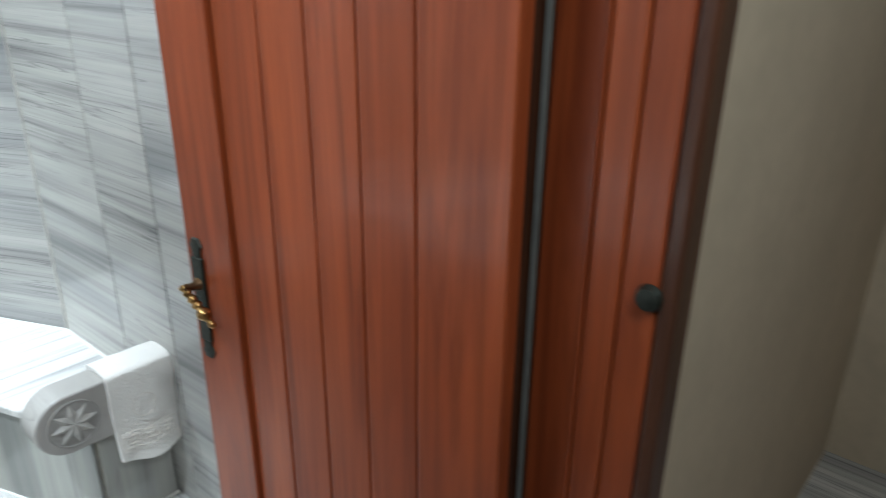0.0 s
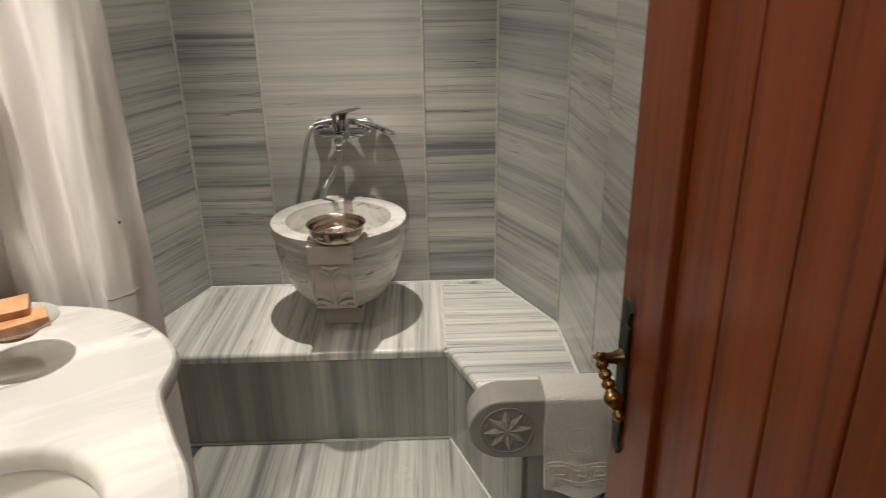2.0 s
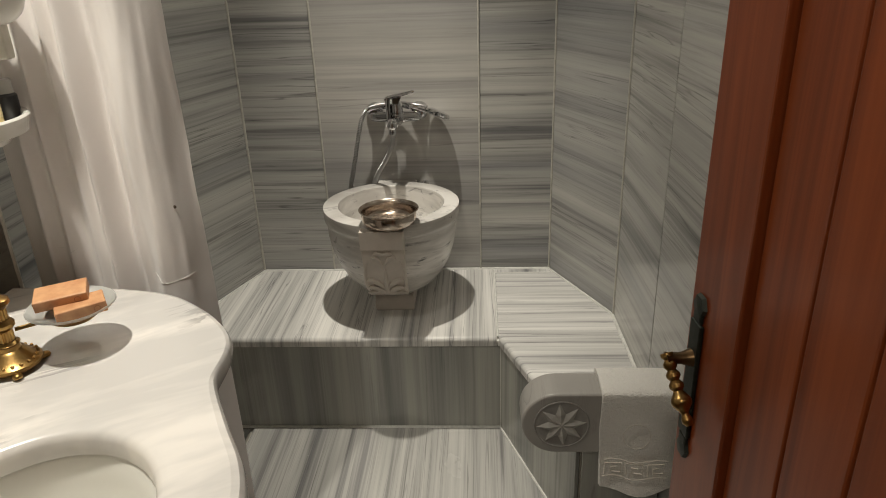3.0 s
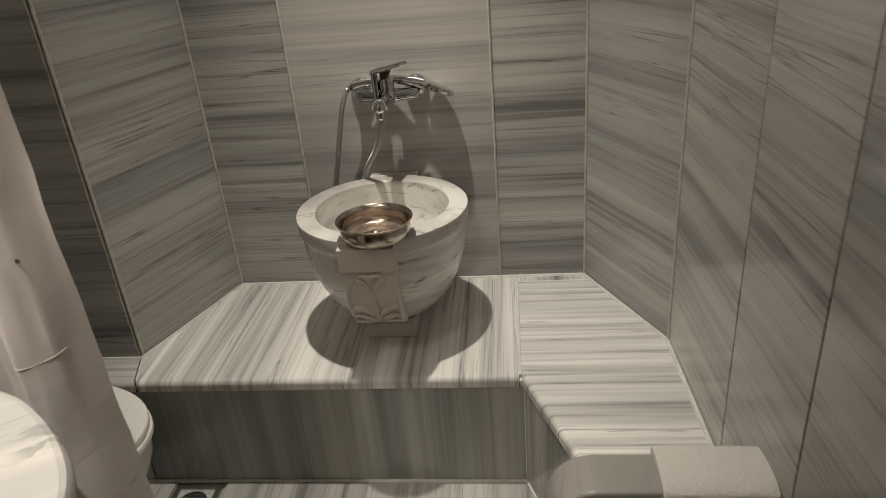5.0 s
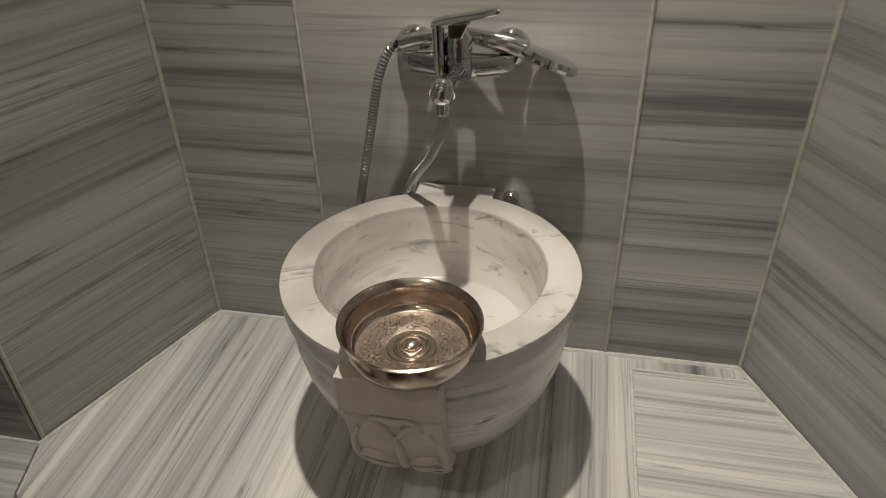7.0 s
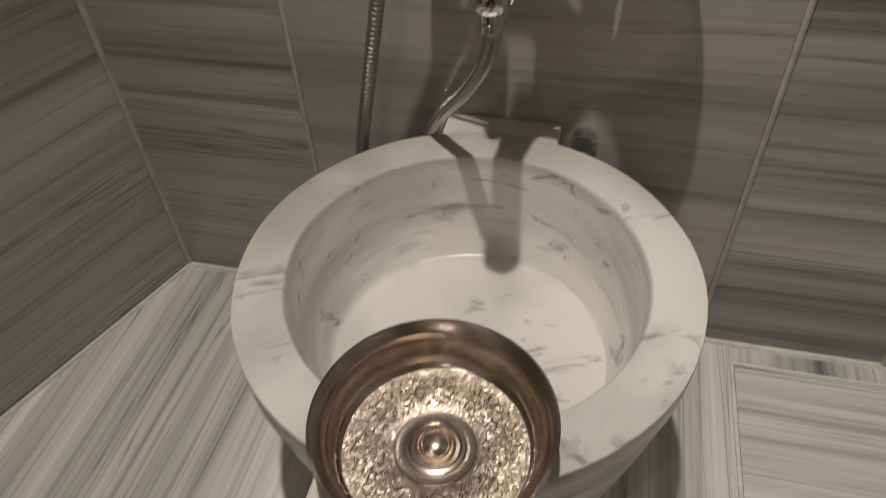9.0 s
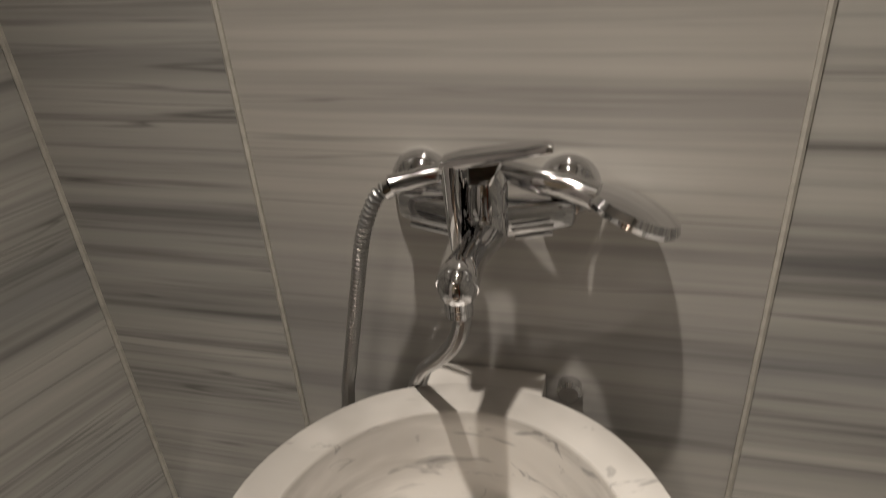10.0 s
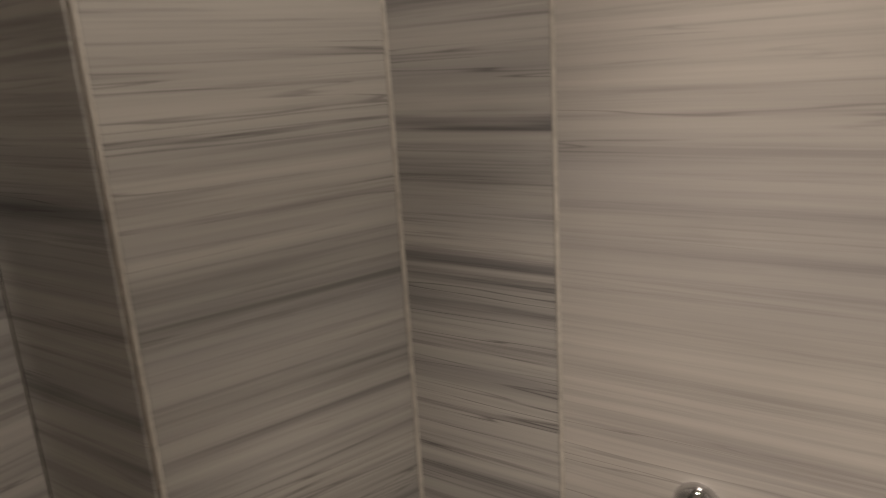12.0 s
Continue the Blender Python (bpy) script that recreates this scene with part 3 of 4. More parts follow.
# carved panel that follows the bowl
PX = -0.004
pts = [(-0.236, RIM - 0.006), (-0.236, RIM - 0.062), (-0.224, RIM - 0.066), (-0.224, 0.610), (-0.214, 0.560), (-0.197, 0.510), (-0.175, 0.470), (-0.150, 0.443), (-0.138, 0.434)]
back = [(-0.118, 0.437), (-0.145, 0.490), (-0.175, 0.560), (-0.19, RIM - 0.006)]
bm = bmesh.new()
ring = pts + back


def panel_x(z):
    return 0.064 - 0.006 * (1 - (z - 0.37) / 0.31)


lft = [bm.verts.new((PX - panel_x(z), y, z)) for y, z in ring]
rgt = [bm.verts.new((PX + panel_x(z), y, z)) for y, z in ring]
bm.faces.new(lft), bm.faces.new(rgt[::-1])
for i in range(len(ring)):
    j = (i + 1) % len(ring)
    bm.faces.new((lft[i], rgt[i], rgt[j], lft[j]))
bmesh.ops.recalc_face_normals(bm, faces=bm.faces)
bmesh.ops.bevel(bm, geom=list(bm.edges), offset=0.002, segments=2, profile=0.5, affect="EDGES")
panel = part("carved_panel", bm, PANEL_STONE, basin)


def panel_y(z):
    zs = [p[1] for p in pts[3:]][::-1]
    ys = [p[0] for p in pts[3:]][::-1]
    return float(np.interp(z, zs, ys))


def on_panel(x, z, out=0.0):
    return Vector((PX + x, panel_y(z) - out, z))


def blade(points, widths, rise):
    """A leaf lobe: a ridged strip along points (x, z) on the panel."""
    bm = bmesh.new()
    rows = []
    p = [Vector((x, z)) for x, z in points]
    for i, (q, w) in enumerate(zip(p, widths)):
        d = (p[min(i + 1, len(p) - 1)] - p[max(i - 1, 0)]).normalized()
        s = Vector((-d.y, d.x))
        row = []
        for k in range(-3, 4):
            a = q + s * w * k / 3
            row.append(bm.verts.new(on_panel(a.x, a.y, rise * (1 - (k / 3) ** 2) ** 0.5 * (0.4 + 0.6 * math.sin(math.pi * min(1, (i + 0.6) / len(p)))) - 0.0005)))
        rows.append(row)
    for a, b in zip(rows, rows[1:]):
        for k in range(6):
            bm.faces.new((a[k], a[k + 1], b[k + 1], b[k]))
    return bm


def leaf(points, widths, rise, name="leaf_lobe"):
    c = curve_points([(x, 0.448 + 0.82 * (z - 0.40), 0) for x, z in points], 4)
    w = [float(np.interp(i / (len(c) - 1), [k / (len(widths) - 1) for k in range(len(widths))], widths)) for i in range(len(c))]
    part(name, blade([(q.x, q.y) for q in c], w, rise), PANEL_STONE, panel, smooth=True)


leaf([(0, 0.400), (0.0, 0.44), (0.002, 0.50), (0.0, 0.555)], [0.010, 0.008, 0.006, 0.003], 0.011, "stem")
leaf([(-0.030, 0.588), (-0.018, 0.600), (0.0, 0.594), (0.018, 0.600), (0.030, 0.588)], [0.003, 0.008, 0.007, 0.008, 0.003], 0.009)
for s in (-1, 1):
    leaf([(0.004 * s, 0.548), (0.016 * s, 0.575), (0.030 * s, 0.586), (0.036 * s, 0.572)], [0.004, 0.007, 0.006, 0.003], 0.010)
    leaf([(0.005 * s, 0.408), (0.022 * s, 0.430), (0.040 * s, 0.445), (0.056 * s, 0.437)], [0.007, 0.013, 0.011, 0.003], 0.012)
    leaf([(0.006 * s, 0.440), (0.026 * s, 0.468), (0.044 * s, 0.482), (0.058 * s, 0.474)], [0.006, 0.011, 0.009, 0.002], 0.010)
    leaf([(0.008 * s, 0.402), (0.030 * s, 0.412), (0.050 * s, 0.412), (0.060 * s, 0.402)], [0.006, 0.011, 0.010, 0.004], 0.012)
    leaf([(0.050 * s, 0.405), (0.058 * s, 0.45), (0.058 * s, 0.52), (0.046 * s, 0.566)], [0.003, 0.006, 0.005, 0.002], 0.007)

# ---- tinned copper bath bowl ----
TIN, n_, l_, b_ = nodes("tinned_copper", 0.2, 1.0)
t1 = noise_tex(n_, l_, mapped(n_, l_, (1, 1, 1)), 22, 4)
r1 = ramp(n_, [(0.3, (0.44, 0.35, 0.28)), (0.55, (0.54, 0.46, 0.39)), (0.8, (0.66, 0.60, 0.54))])
l_.new(t1.outputs[0], r1.inputs[0])
l_.new(r1.outputs[0], b_.inputs["Base Color"])
r2 = ramp(n_, [(0.3, (0.12,) * 3), (0.8, (0.3,) * 3)])
l_.new(t1.outputs[0], r2.inputs[0])
l_.new(r2.outputs[0], b_.inputs["Roughness"])
ENGRAVED, n_, l_, b_ = nodes("engraved_tin", 0.38, 1.0)
b_.inputs["Base Color"].default_value = (0.62, 0.52, 0.43, 1)
vor = n_.new("ShaderNodeTexVoronoi")
vor.feature, vor.inputs["Scale"].default_value = "DISTANCE_TO_EDGE", 300.0
wv = noise_tex(n_, l_, mapped(n_, l_, (1, 1, 0.2)), 60, 2)
add = n_.new("ShaderNodeVectorMath")
add.operation, add.inputs[1].default_value = "MULTIPLY_ADD", (0.02, 0.02, 0.0)
l_.new(wv.outputs["Color"], add.inputs[0])
l_.new(mapped(n_, l_, (1, 1, 0.1)), add.inputs[2])
l_.new(add.outputs[0], vor.inputs["Vector"])
r1 = ramp(n_, [(0.0, (0.22, 0.16, 0.12)), (0.08, (0.50, 0.42, 0.35))])
l_.new(vor.outputs["Distance"], r1.inputs[0])
l_.new(r1.outputs[0], b_.inputs["Base Color"])
bumped(n_, l_, b_, vor.outputs["Distance"], 0.5, 0.0012)
SILVER = plain("polished_tin", (0.60, 0.51, 0.43), 0.2, 1.0, 90, 0.12)
bowl = thing("metal_bowl", "shallow engraved tinned copper bath bowl resting on the basin rim", "bowl", (0.007, -0.432, RIM + 0.001))
prof = [(0.0, 0.0), (0.064, 0.0), (0.073, 0.005), (0.0785, 0.016), (0.0795, 0.028), (0.078, 0.0345), (0.0775, 0.037), (0.084, 0.0425), (0.0862, 0.0445), (0.0865, 0.0462), (0.0840, 0.0472), (0.0785, 0.0425), (0.0755, 0.036), (0.0762, 0.028), (0.0755, 0.017), (0.0715, 0.0085), (0.066, 0.0050), (0.060, 0.0045)]
part("shell", lathe(prof, 64), TIN, bowl, smooth=True)
part("engraved_floor", lathe([(0.0685, 0.0064), (0.066, 0.0060), (0.050, 0.0058), (0.031, 0.0060), (0.0295, 0.0052)], 64), ENGRAVED, bowl, "chased scrollwork floor", smooth=True)
part("boss", lathe([(0.031, 0.0052), (0.0295, 0.0066), (0.0255, 0.0058), (0.0225, 0.0062), (0.0218, 0.0082), (0.0195, 0.0086), (0.0178, 0.0070), (0.0150, 0.0072), (0.0140, 0.0105), (0.0115, 0.0142), (0.0075, 0.0166), (0.0035, 0.0175), (0.0, 0.0177)], 40), SILVER, bowl, "round polished boss", smooth=True)
# chased scrollwork round the floor: eight lobed medallions of fine scrolls, leaves between them
def medallion(k):
    bm = bmesh.new()
    a0 = 2 * math.pi * (k + (0.06 if k % 2 == 0 else -0.06)) / 8 + 0.2
    out, side = Vector((math.cos(a0), math.sin(a0), 0)), Vector((-math.sin(a0), math.cos(a0), 0))
    c = 0.0478 * out + Vector((0, 0, 0.0061))

    def at_(u, v):
        return c + u * side + v * out

    tube([at_(0.0142 * (1 + 0.09 * math.cos(8 * t)) * math.sin(t), 0.0128 * (1 + 0.09 * math.cos(8 * t)) * math.cos(t)) for t in (2 * math.pi * i / 48 for i in range(49))], 0.00045, 4, bm)
    for ring_r, count, size in ((0.0, 1, 0.0030), (0.0066, 6, 0.0028), (0.0105, 9, 0.0015)):
        for i in range(count):
            t = 2 * math.pi * (i + 0.5 * (k % 2)) / count
            hand = 1 if i % 2 else -1
            u, v = ring_r * 1.08 * math.sin(t), ring_r * math.cos(t)
            tube([at_(u + size * (1 - 0.08 * q) * math.sin(t + hand * 0.8 * q), v + size * (1 - 0.08 * q) * math.cos(t + hand * 0.8 * q)) for q in range(11)], 0.00036, 4, bm)
            tube([at_(u + size * f * math.sin(t + 0.6 * hand), v + size * f * math.cos(t + 0.6 * hand)) for f in (0.8, 1.25, 1.6)], [0.0004, 0.0006, 0.0002], 4, bm)
    for e in (-1, 1):
        for i in range(4):
            u, v = e * (0.0168 - 0.0006 * i), -0.0105 + 0.0068 * i
            tube([at_(u + 0.0016 * math.cos(e * q), v + 0.0022 * math.sin(q) - 0.0004 * q) for q in (0.0, 0.8, 1.6, 2.4, 3.2)], [0.0003, 0.0006, 0.0006, 0.0005, 0.0002], 4, bm)
    return bm


for k in range(8):
    part("scrollwork", medallion(k), SILVER, bowl, smooth=True)

# ---- bath mixer ----
CHROME, n_, l_, b_ = nodes("chrome", 0.07, 1.0)
b_.inputs["Base Color"].default_value = (0.62, 0.62, 0.63, 1)
cs = noise_tex(n_, l_, mapped(n_, l_, (1, 1, 1)), 60, 3)
cr = ramp(n_, [(0.35, (0.025,) * 3), (0.8, (0.07,) * 3)])
l_.new(cs.outputs[0], cr.inputs[0])
l_.new(cr.outputs[0], b_.inputs["Roughness"])
MZ, MY = 0.931, -0.058
mixer = thing("bath_mixer", "chrome single-lever bath mixer on the marble wall", "tap", (0.0, 0.0, MZ))
turn_y = pose(0, 0, 0, 90, 0, 0)
for x in (-0.074, 0.072):
    bm = lathe([(0.0, 0.0), (0.030, 0.0), (0.031, 0.005), (0.030, 0.012), (0.026, 0.019), (0.020, 0.025), (0.015, 0.028), (0.0145, 0.046), (0, 0.046)], 32)
    bm.transform(Matrix.Translation((x, 0.0, -0.006)) @ turn_y)
    part("escutcheon", bm, CHROME, mixer, smooth=True)


def bar(x0, x1, cy0, cy1, cz, dy, dz):
    """A body arm with a soft faceted section, a little thicker towards x1."""
    bm = bmesh.new()
    rows = []
    for f, s in ((0.0, 0.62), (0.05, 0.86), (0.3, 0.95), (0.8, 1.05), (1.0, 1.1)):
        x, cy = x0 + f * (x1 - x0), cy0 + f * (cy1 - cy0)
        rows.append([bm.verts.new((x, cy + s * dy * math.copysign(abs(math.cos(t)) ** 0.6, math.cos(t)), cz + s * dz * math.copysign(abs(math.sin(t)) ** 0.6, math.sin(t)))) for t in (2 * math.pi * k / 20 for k in range(20))])
    for p, q in zip(rows, rows[1:]):
        for k in range(20):
            bm.faces.new((p[k], p[(k + 1) % 20], q[(k + 1) % 20], q[k]))
    bm.faces.new(rows[0]), bm.faces.new(rows[-1][::-1])
    return bm


for x0, x1 in ((-0.088, -0.012), (0.082, 0.014)):
    arm_b = part("body_arm", bar(x0, x1, -0.036, MY - 0.002, -0.016, 0.0165, 0.0165), CHROME, mixer, smooth=True)
    lo, hi = min(x0, x1) + 0.016, max(x0, x1) - 0.018
    for dz in (-0.0185, -0.0265):
        bm = box((lo, -0.0245, dz - 0.0018), (hi, -0.0205, dz + 0.0018), 0.001, 2)
        for v in bm.verts:
            v.co.y += -0.036 + (MY + 0.034) * (v.co.x - x0) / (x1 - x0)
        part("ridge", bm, CHROME, arm_b)
CYL = MY - 0.024
bm = lathe([(0, -0.036), (0.012, -0.035), (0.0185, -0.026), (0.0195, -0.016), (0.0195, -0.002), (0.0180, 0.000), (0.0180, 0.004), (0.0195, 0.006), (0.0195, 0.024), (0.0180, 0.032), (0.0140, 0.038), (0, 0.040)], 32, centre=(0.006, CYL, 0))
part("cartridge", bm, CHROME, mixer, smooth=True)


def loft(sections):
    """Rounded bar through sections (centre, half width, half height, across, upward)."""
    bm = bmesh.new()
    rows = []
    for c, a, h, ax, up in sections:
        ring_ = []
        for k in range(16):
            t = 2 * math.pi * (k + 0.5) / 16
            ring_.append(bm.verts.new(Vector(c) + Vector(ax) * a * math.copysign(abs(math.cos(t)) ** 0.5, math.cos(t)) + Vector(up) * h * math.copysign(abs(math.sin(t)) ** 0.5, math.sin(t))))
        rows.append(ring_)
    for p, q in zip(rows, rows[1:]):
        for k in range(16):
            bm.faces.new((p[k], p[(k + 1) % 16], q[(k + 1) % 16], q[k]))
    bm.faces.new(rows[0]), bm.faces.new(rows[-1][::-1])
    return bm


# lever: an upright slab beside the cartridge, a grip that rises over it, a small web below the grip
Y_, X_, Z_ = (0, 1, 0), (1, 0, 0), (0, 0, 1)
part("lever", loft([((-0.019, CYL - 0.010, -0.034), 0.0055, 0.007, X_, Y_), ((-0.0195, CYL - 0.011, -0.010), 0.0072, 0.0085, X_, Y_), ((-0.0200, CYL - 0.012, 0.020), 0.0080, 0.0095, X_, Y_), ((-0.0200, CYL - 0.013, 0.052), 0.0085, 0.0100, X_, Y_)]), CHROME, mixer, smooth=True)
part("lever_grip", loft([((-0.0285, CYL - 0.013, 0.051), 0.0095, 0.0060, Y_, (0.2, 0, 1)), ((-0.010, CYL - 0.013, 0.0560), 0.0100, 0.0065, Y_, (-0.2, 0, 1)), ((0.018, CYL - 0.016, 0.0630), 0.0092, 0.0052, Y_, (-0.2, 0, 1)), ((0.045, CYL - 0.022, 0.0700), 0.0080, 0.0048, Y_, (-0.15, 0, 1)),
                         ((0.061, CYL - 0.027, 0.0745), 0.0075, 0.0050, Y_, (-0.1, 0, 1)), ((0.0665, CYL - 0.029, 0.0750), 0.0055, 0.0036, Y_, (-0.1, 0, 1))]), CHROME, mixer, smooth=True)
bm = bmesh.new()
web = [(-0.006, 0.032), (0.014, 0.034), (0.026, 0.058), (-0.006, 0.052)]
fr, bk = [bm.verts.new((x, CYL - 0.018, z)) for x, z in web], [bm.verts.new((x, CYL - 0.004, z)) for x, z in web]
bm.faces.new(fr), bm.faces.new(bk[::-1])
for k in range(4):
    bm.faces.new((fr[k], bk[k], bk[(k + 1) % 4], fr[(k + 1) % 4]))
bmesh.ops.bevel(bm, geom=list(bm.edges), offset=0.002, segments=2, profile=0.5, affect="EDGES")
part("web", bm, CHROME, mixer)
sp_c = curve_points([(0.005, CYL - 0.008, -0.018), (0.003, CYL - 0.034, -0.018), (0.001, -0.132, -0.016), (0.0, -0.168, -0.013), (0.0, -0.178, -0.017)], 5)
sp_r = [0.0180 - 0.0042 * math.sin(math.pi * min(1, 1.25 * i / (len(sp_c) - 1))) + (0.0 if i < len(sp_c) - 5 else -0.0005) for i in range(len(sp_c))]
part("spout", tube(sp_c, sp_r, 22), CHROME, mixer, smooth=True)
part("spout_ball", lathe([(0, 0.015), (0.008, 0.0135), (0.0130, 0.0095), (0.0160, 0.003), (0.0165, -0.002), (0.0150, -0.009), (0.0125, -0.012), (0, -0.012)], 28, centre=(0.0, -0.177, -0.015)), CHROME, mixer, smooth=True)
part("outlet_ring", lathe([(0, -0.0875), (0.0095, -0.0875), (0.0118, -0.085), (0.0118, -0.079), (0.0108, -0.078), (0.0118, -0.077), (0.0118, -0.069), (0, -0.069)], 24, centre=(0.0, -0.177, 0.043)), CHROME, mixer, smooth=True)
part("hot_mark", lathe([(0, -0.0016), (0.0016, -0.0016), (0.0016, 0.0016), (0, 0.0016)], 10, centre=(0.014, MY - 0.0242, 0.008)), plain("red_dot", (0.30, 0.03, 0.02), 0.4), mixer, "small red hot-water mark")

# hand shower lying across the mixer, and its hose
shower = thing("hand_shower", "chrome hand shower resting across the bath mixer", "hand shower", (0.0, 0.0, MZ))
hp = curve_points([(-0.088, MY - 0.008, 0.014), (-0.05, MY + 0.010, 0.018), (0.0, MY + 0.024, 0.020), (0.045, MY + 0.010, 0.018), (0.075, MY + 0.006, 0.014), (0.100, MY + 0.000, 0.008)], 5)
part("handle", tube(hp, [0.0095 + 0.004 * i / len(hp) for i in range(len(hp))], 14), CHROME, shower, smooth=True)
bm = lathe([(0, 0.009), (0.012, 0.0088), (0.030, 0.0065), (0.0425, 0.003), (0.0460, -0.004), (0.0445, -0.009), (0.039, -0.011), (0, -0.011)], 36)
head_m = Matrix.Translation((0.133, MY + 0.008, -0.004)) @ pose(0, 0, 0, -10, 22, 0)
bm.transform(head_m)
part("head", bm, CHROME, shower, smooth=True)
bm = lathe([(0, -0.0125), (0.034, -0.0125), (0.034, -0.0105), (0, -0.0105)], 30)
bm.transform(head_m)
part("spray_plate", bm, plain("grey_plastic", (0.42, 0.42, 0.42), 0.4), shower, "grey spray plate")
HOSE, n_, l_, b_ = nodes("hose_steel", 0.28, 1.0)
b_.inputs["Base Color"].default_value = (0.5, 0.5, 0.5, 1)


def hose(points, parent_name, label):
    ob = thing(parent_name, label, "hose")
    c = curve_points(points, 22)
    run = np.cumsum([0.0] + [(b - a).length for a, b in zip(c, c[1:])])
    even = np.arange(0.0, run[-1], 0.0014)
    dense = [Vector(p) for p in zip(*(np.interp(even, run, [q[k] for q in c]) for k in range(3)))]
    part("ribbed_tube", tube(dense, [(0.0038, 0.0070, 0.0080, 0.0070)[i % 4] for i in range(len(dense))], 12), HOSE, ob)
    part("end_nut", tube([points[0], Vector(points[0]).lerp(Vector(points[1]), 0.45)], 0.0085, 12), CHROME, ob)
    part("end_nut", tube([points[-1], Vector(points[-1]).lerp(Vector(points[-2]), 0.25)], 0.0085, 12), CHROME, ob)
    return ob


hose([(-0.086, MY - 0.008, MZ + 0.012), (-0.100, MY - 0.013, MZ + 0.004), (-0.117, MY - 0.016, MZ - 0.036), (-0.137, MY - 0.012, MZ - 0.12), (-0.156, -0.064, 0.73), (-0.172, -0.054, 0.665), (-0.182, -0.042, 0.58), (-0.160, -0.030, 0.46), (-0.11, -0.014, 0.378), (-0.06, -0.012, 0.36),
      (-0.055, -0.012, 0.42), (-0.100, -0.014, 0.56), (-0.099, -0.026, 0.655), (-0.084, -0.050, 0.700), (-0.066, -0.075, 0.738), (-0.037, -0.110, 0.785), (-0.012, -0.145, 0.836), (-0.001, -0.165, 0.873), (0.000, -0.177, 0.896)],
     "shower_hose", "ribbed chrome shower hose looping down behind the marble basin")

# small round waste fitting on the wall by the basin
fit_ = thing("wall_outlet", "small round chrome outlet on the wall behind the basin", "fitting", (0.080, 0.0, 0.668))
bm = lathe([(0, 0.0), (0.014, 0.0), (0.014, 0.012), (0.011, 0.016), (0, 0.016)], 24)
bm.transform(turn_y)
part("cap", bm, CHROME, fit_, smooth=True)

# ---- toilet ----
CERAMIC, n_, l_, b_ = nodes("white_ceramic", 0.12)
cn = noise_tex(n_, l_, mapped(n_, l_, (1, 1, 1)), 6, 3)
cr = ramp(n_, [(0.3, (0.76, 0.75, 0.70)), (0.7, (0.82, 0.81, 0.77))])
l_.new(cn.outputs[0], cr.inputs[0])
l_.new(cr.outputs[0], b_.inputs["Base Color"])
TY, TIP = -0.765, -0.458


def toilet_outline(scale, back=LX):
    """The seat's plan: a half ellipse towards the room, straight sides to the wall."""
    a, w = 0.26 * scale, 0.183 * scale
    cx = TIP - 0.26
    pts = [(cx + a * math.cos(t), TY + w * math.sin(t)) for t in (-math.pi / 2 + math.pi * i / 28 for i in range(29))]
    return pts + [(back + 0.02, TY + w * 0.9), (back + 0.02, TY - w * 0.9)]


toilet = thing("toilet", "white ceramic wall-hung toilet with its lid closed", "toilet")
bm = bmesh.new()
rows = []
for s, z, dx in ((0.55, 0.10, -0.06), (0.72, 0.16, -0.04), (0.88, 0.25, -0.015), (0.955, 0.33, 0.0), (0.965, 0.375, 0.0), (0.93, 0.383, 0.0)):
    rows.append([bm.verts.new((x + (dx if i < 29 else 0) - 0.005, y, z)) for i, (x, y) in enumerate(toilet_outline(s))])
for a, b in zip(rows, rows[1:]):
    for k in range(len(a)):
        j = (k + 1) % len(a)
        bm.faces.new((a[k], a[j], b[j], b[k]))
bm.faces.new(rows[0][::-1]), bm.faces.new(rows[-1])
part("bowl", bm, CERAMIC, toilet, smooth=False)
for f in bpy.data.objects[toilet.children[-1].name].data.polygons:
    f.use_smooth = len(f.vertices) == 4
part("seat", prism(toilet_outline(1.0), 0.385, 0.398, 0.005, 3), CERAMIC, toilet)
part("lid", prism(toilet_outline(0.985), 0.401, 0.418, 0.007, 4), CERAMIC, toilet)

# ---- curtain ----
CLOTH, n_, l_, b_ = nodes("satin_curtain", 0.6)
c1 = noise_tex(n_, l_, mapped(n_, l_, (1, 1, 0.25)), 9, 4)
c2 = noise_tex(n_, l_, mapped(n_, l_, (260, 260, 400)), 1, 2)
cr = ramp(n_, [(0.3, (0.79, 0.745, 0.72)), (0.7, (0.85, 0.81, 0.785))])
l_.new(c1.outputs[0], cr.inputs[0])
l_.new(cr.outputs[0], b_.inputs["Base Color"])
b_.inputs["Sheen Weight"].default_value = 0.25
b_.inputs["Transmission Weight"].default_value = 0.0
wr = noise_tex(n_, l_, mapped(n_, l_, (3.5, 3.5, 5.0)), 5, 4, 0.6, 0.9)
bumped(n_, l_, b_, wr.outputs[0], 0.08, 0.012)
curtain = thing("shower_curtain", "pinkish white satin shower curtain drawn aside in soft folds", "curtain")
CN, CZ0 = 130, 0.06
zs = [CZ0 + (CEIL - CZ0) * (k / 50) for k in range(51)]


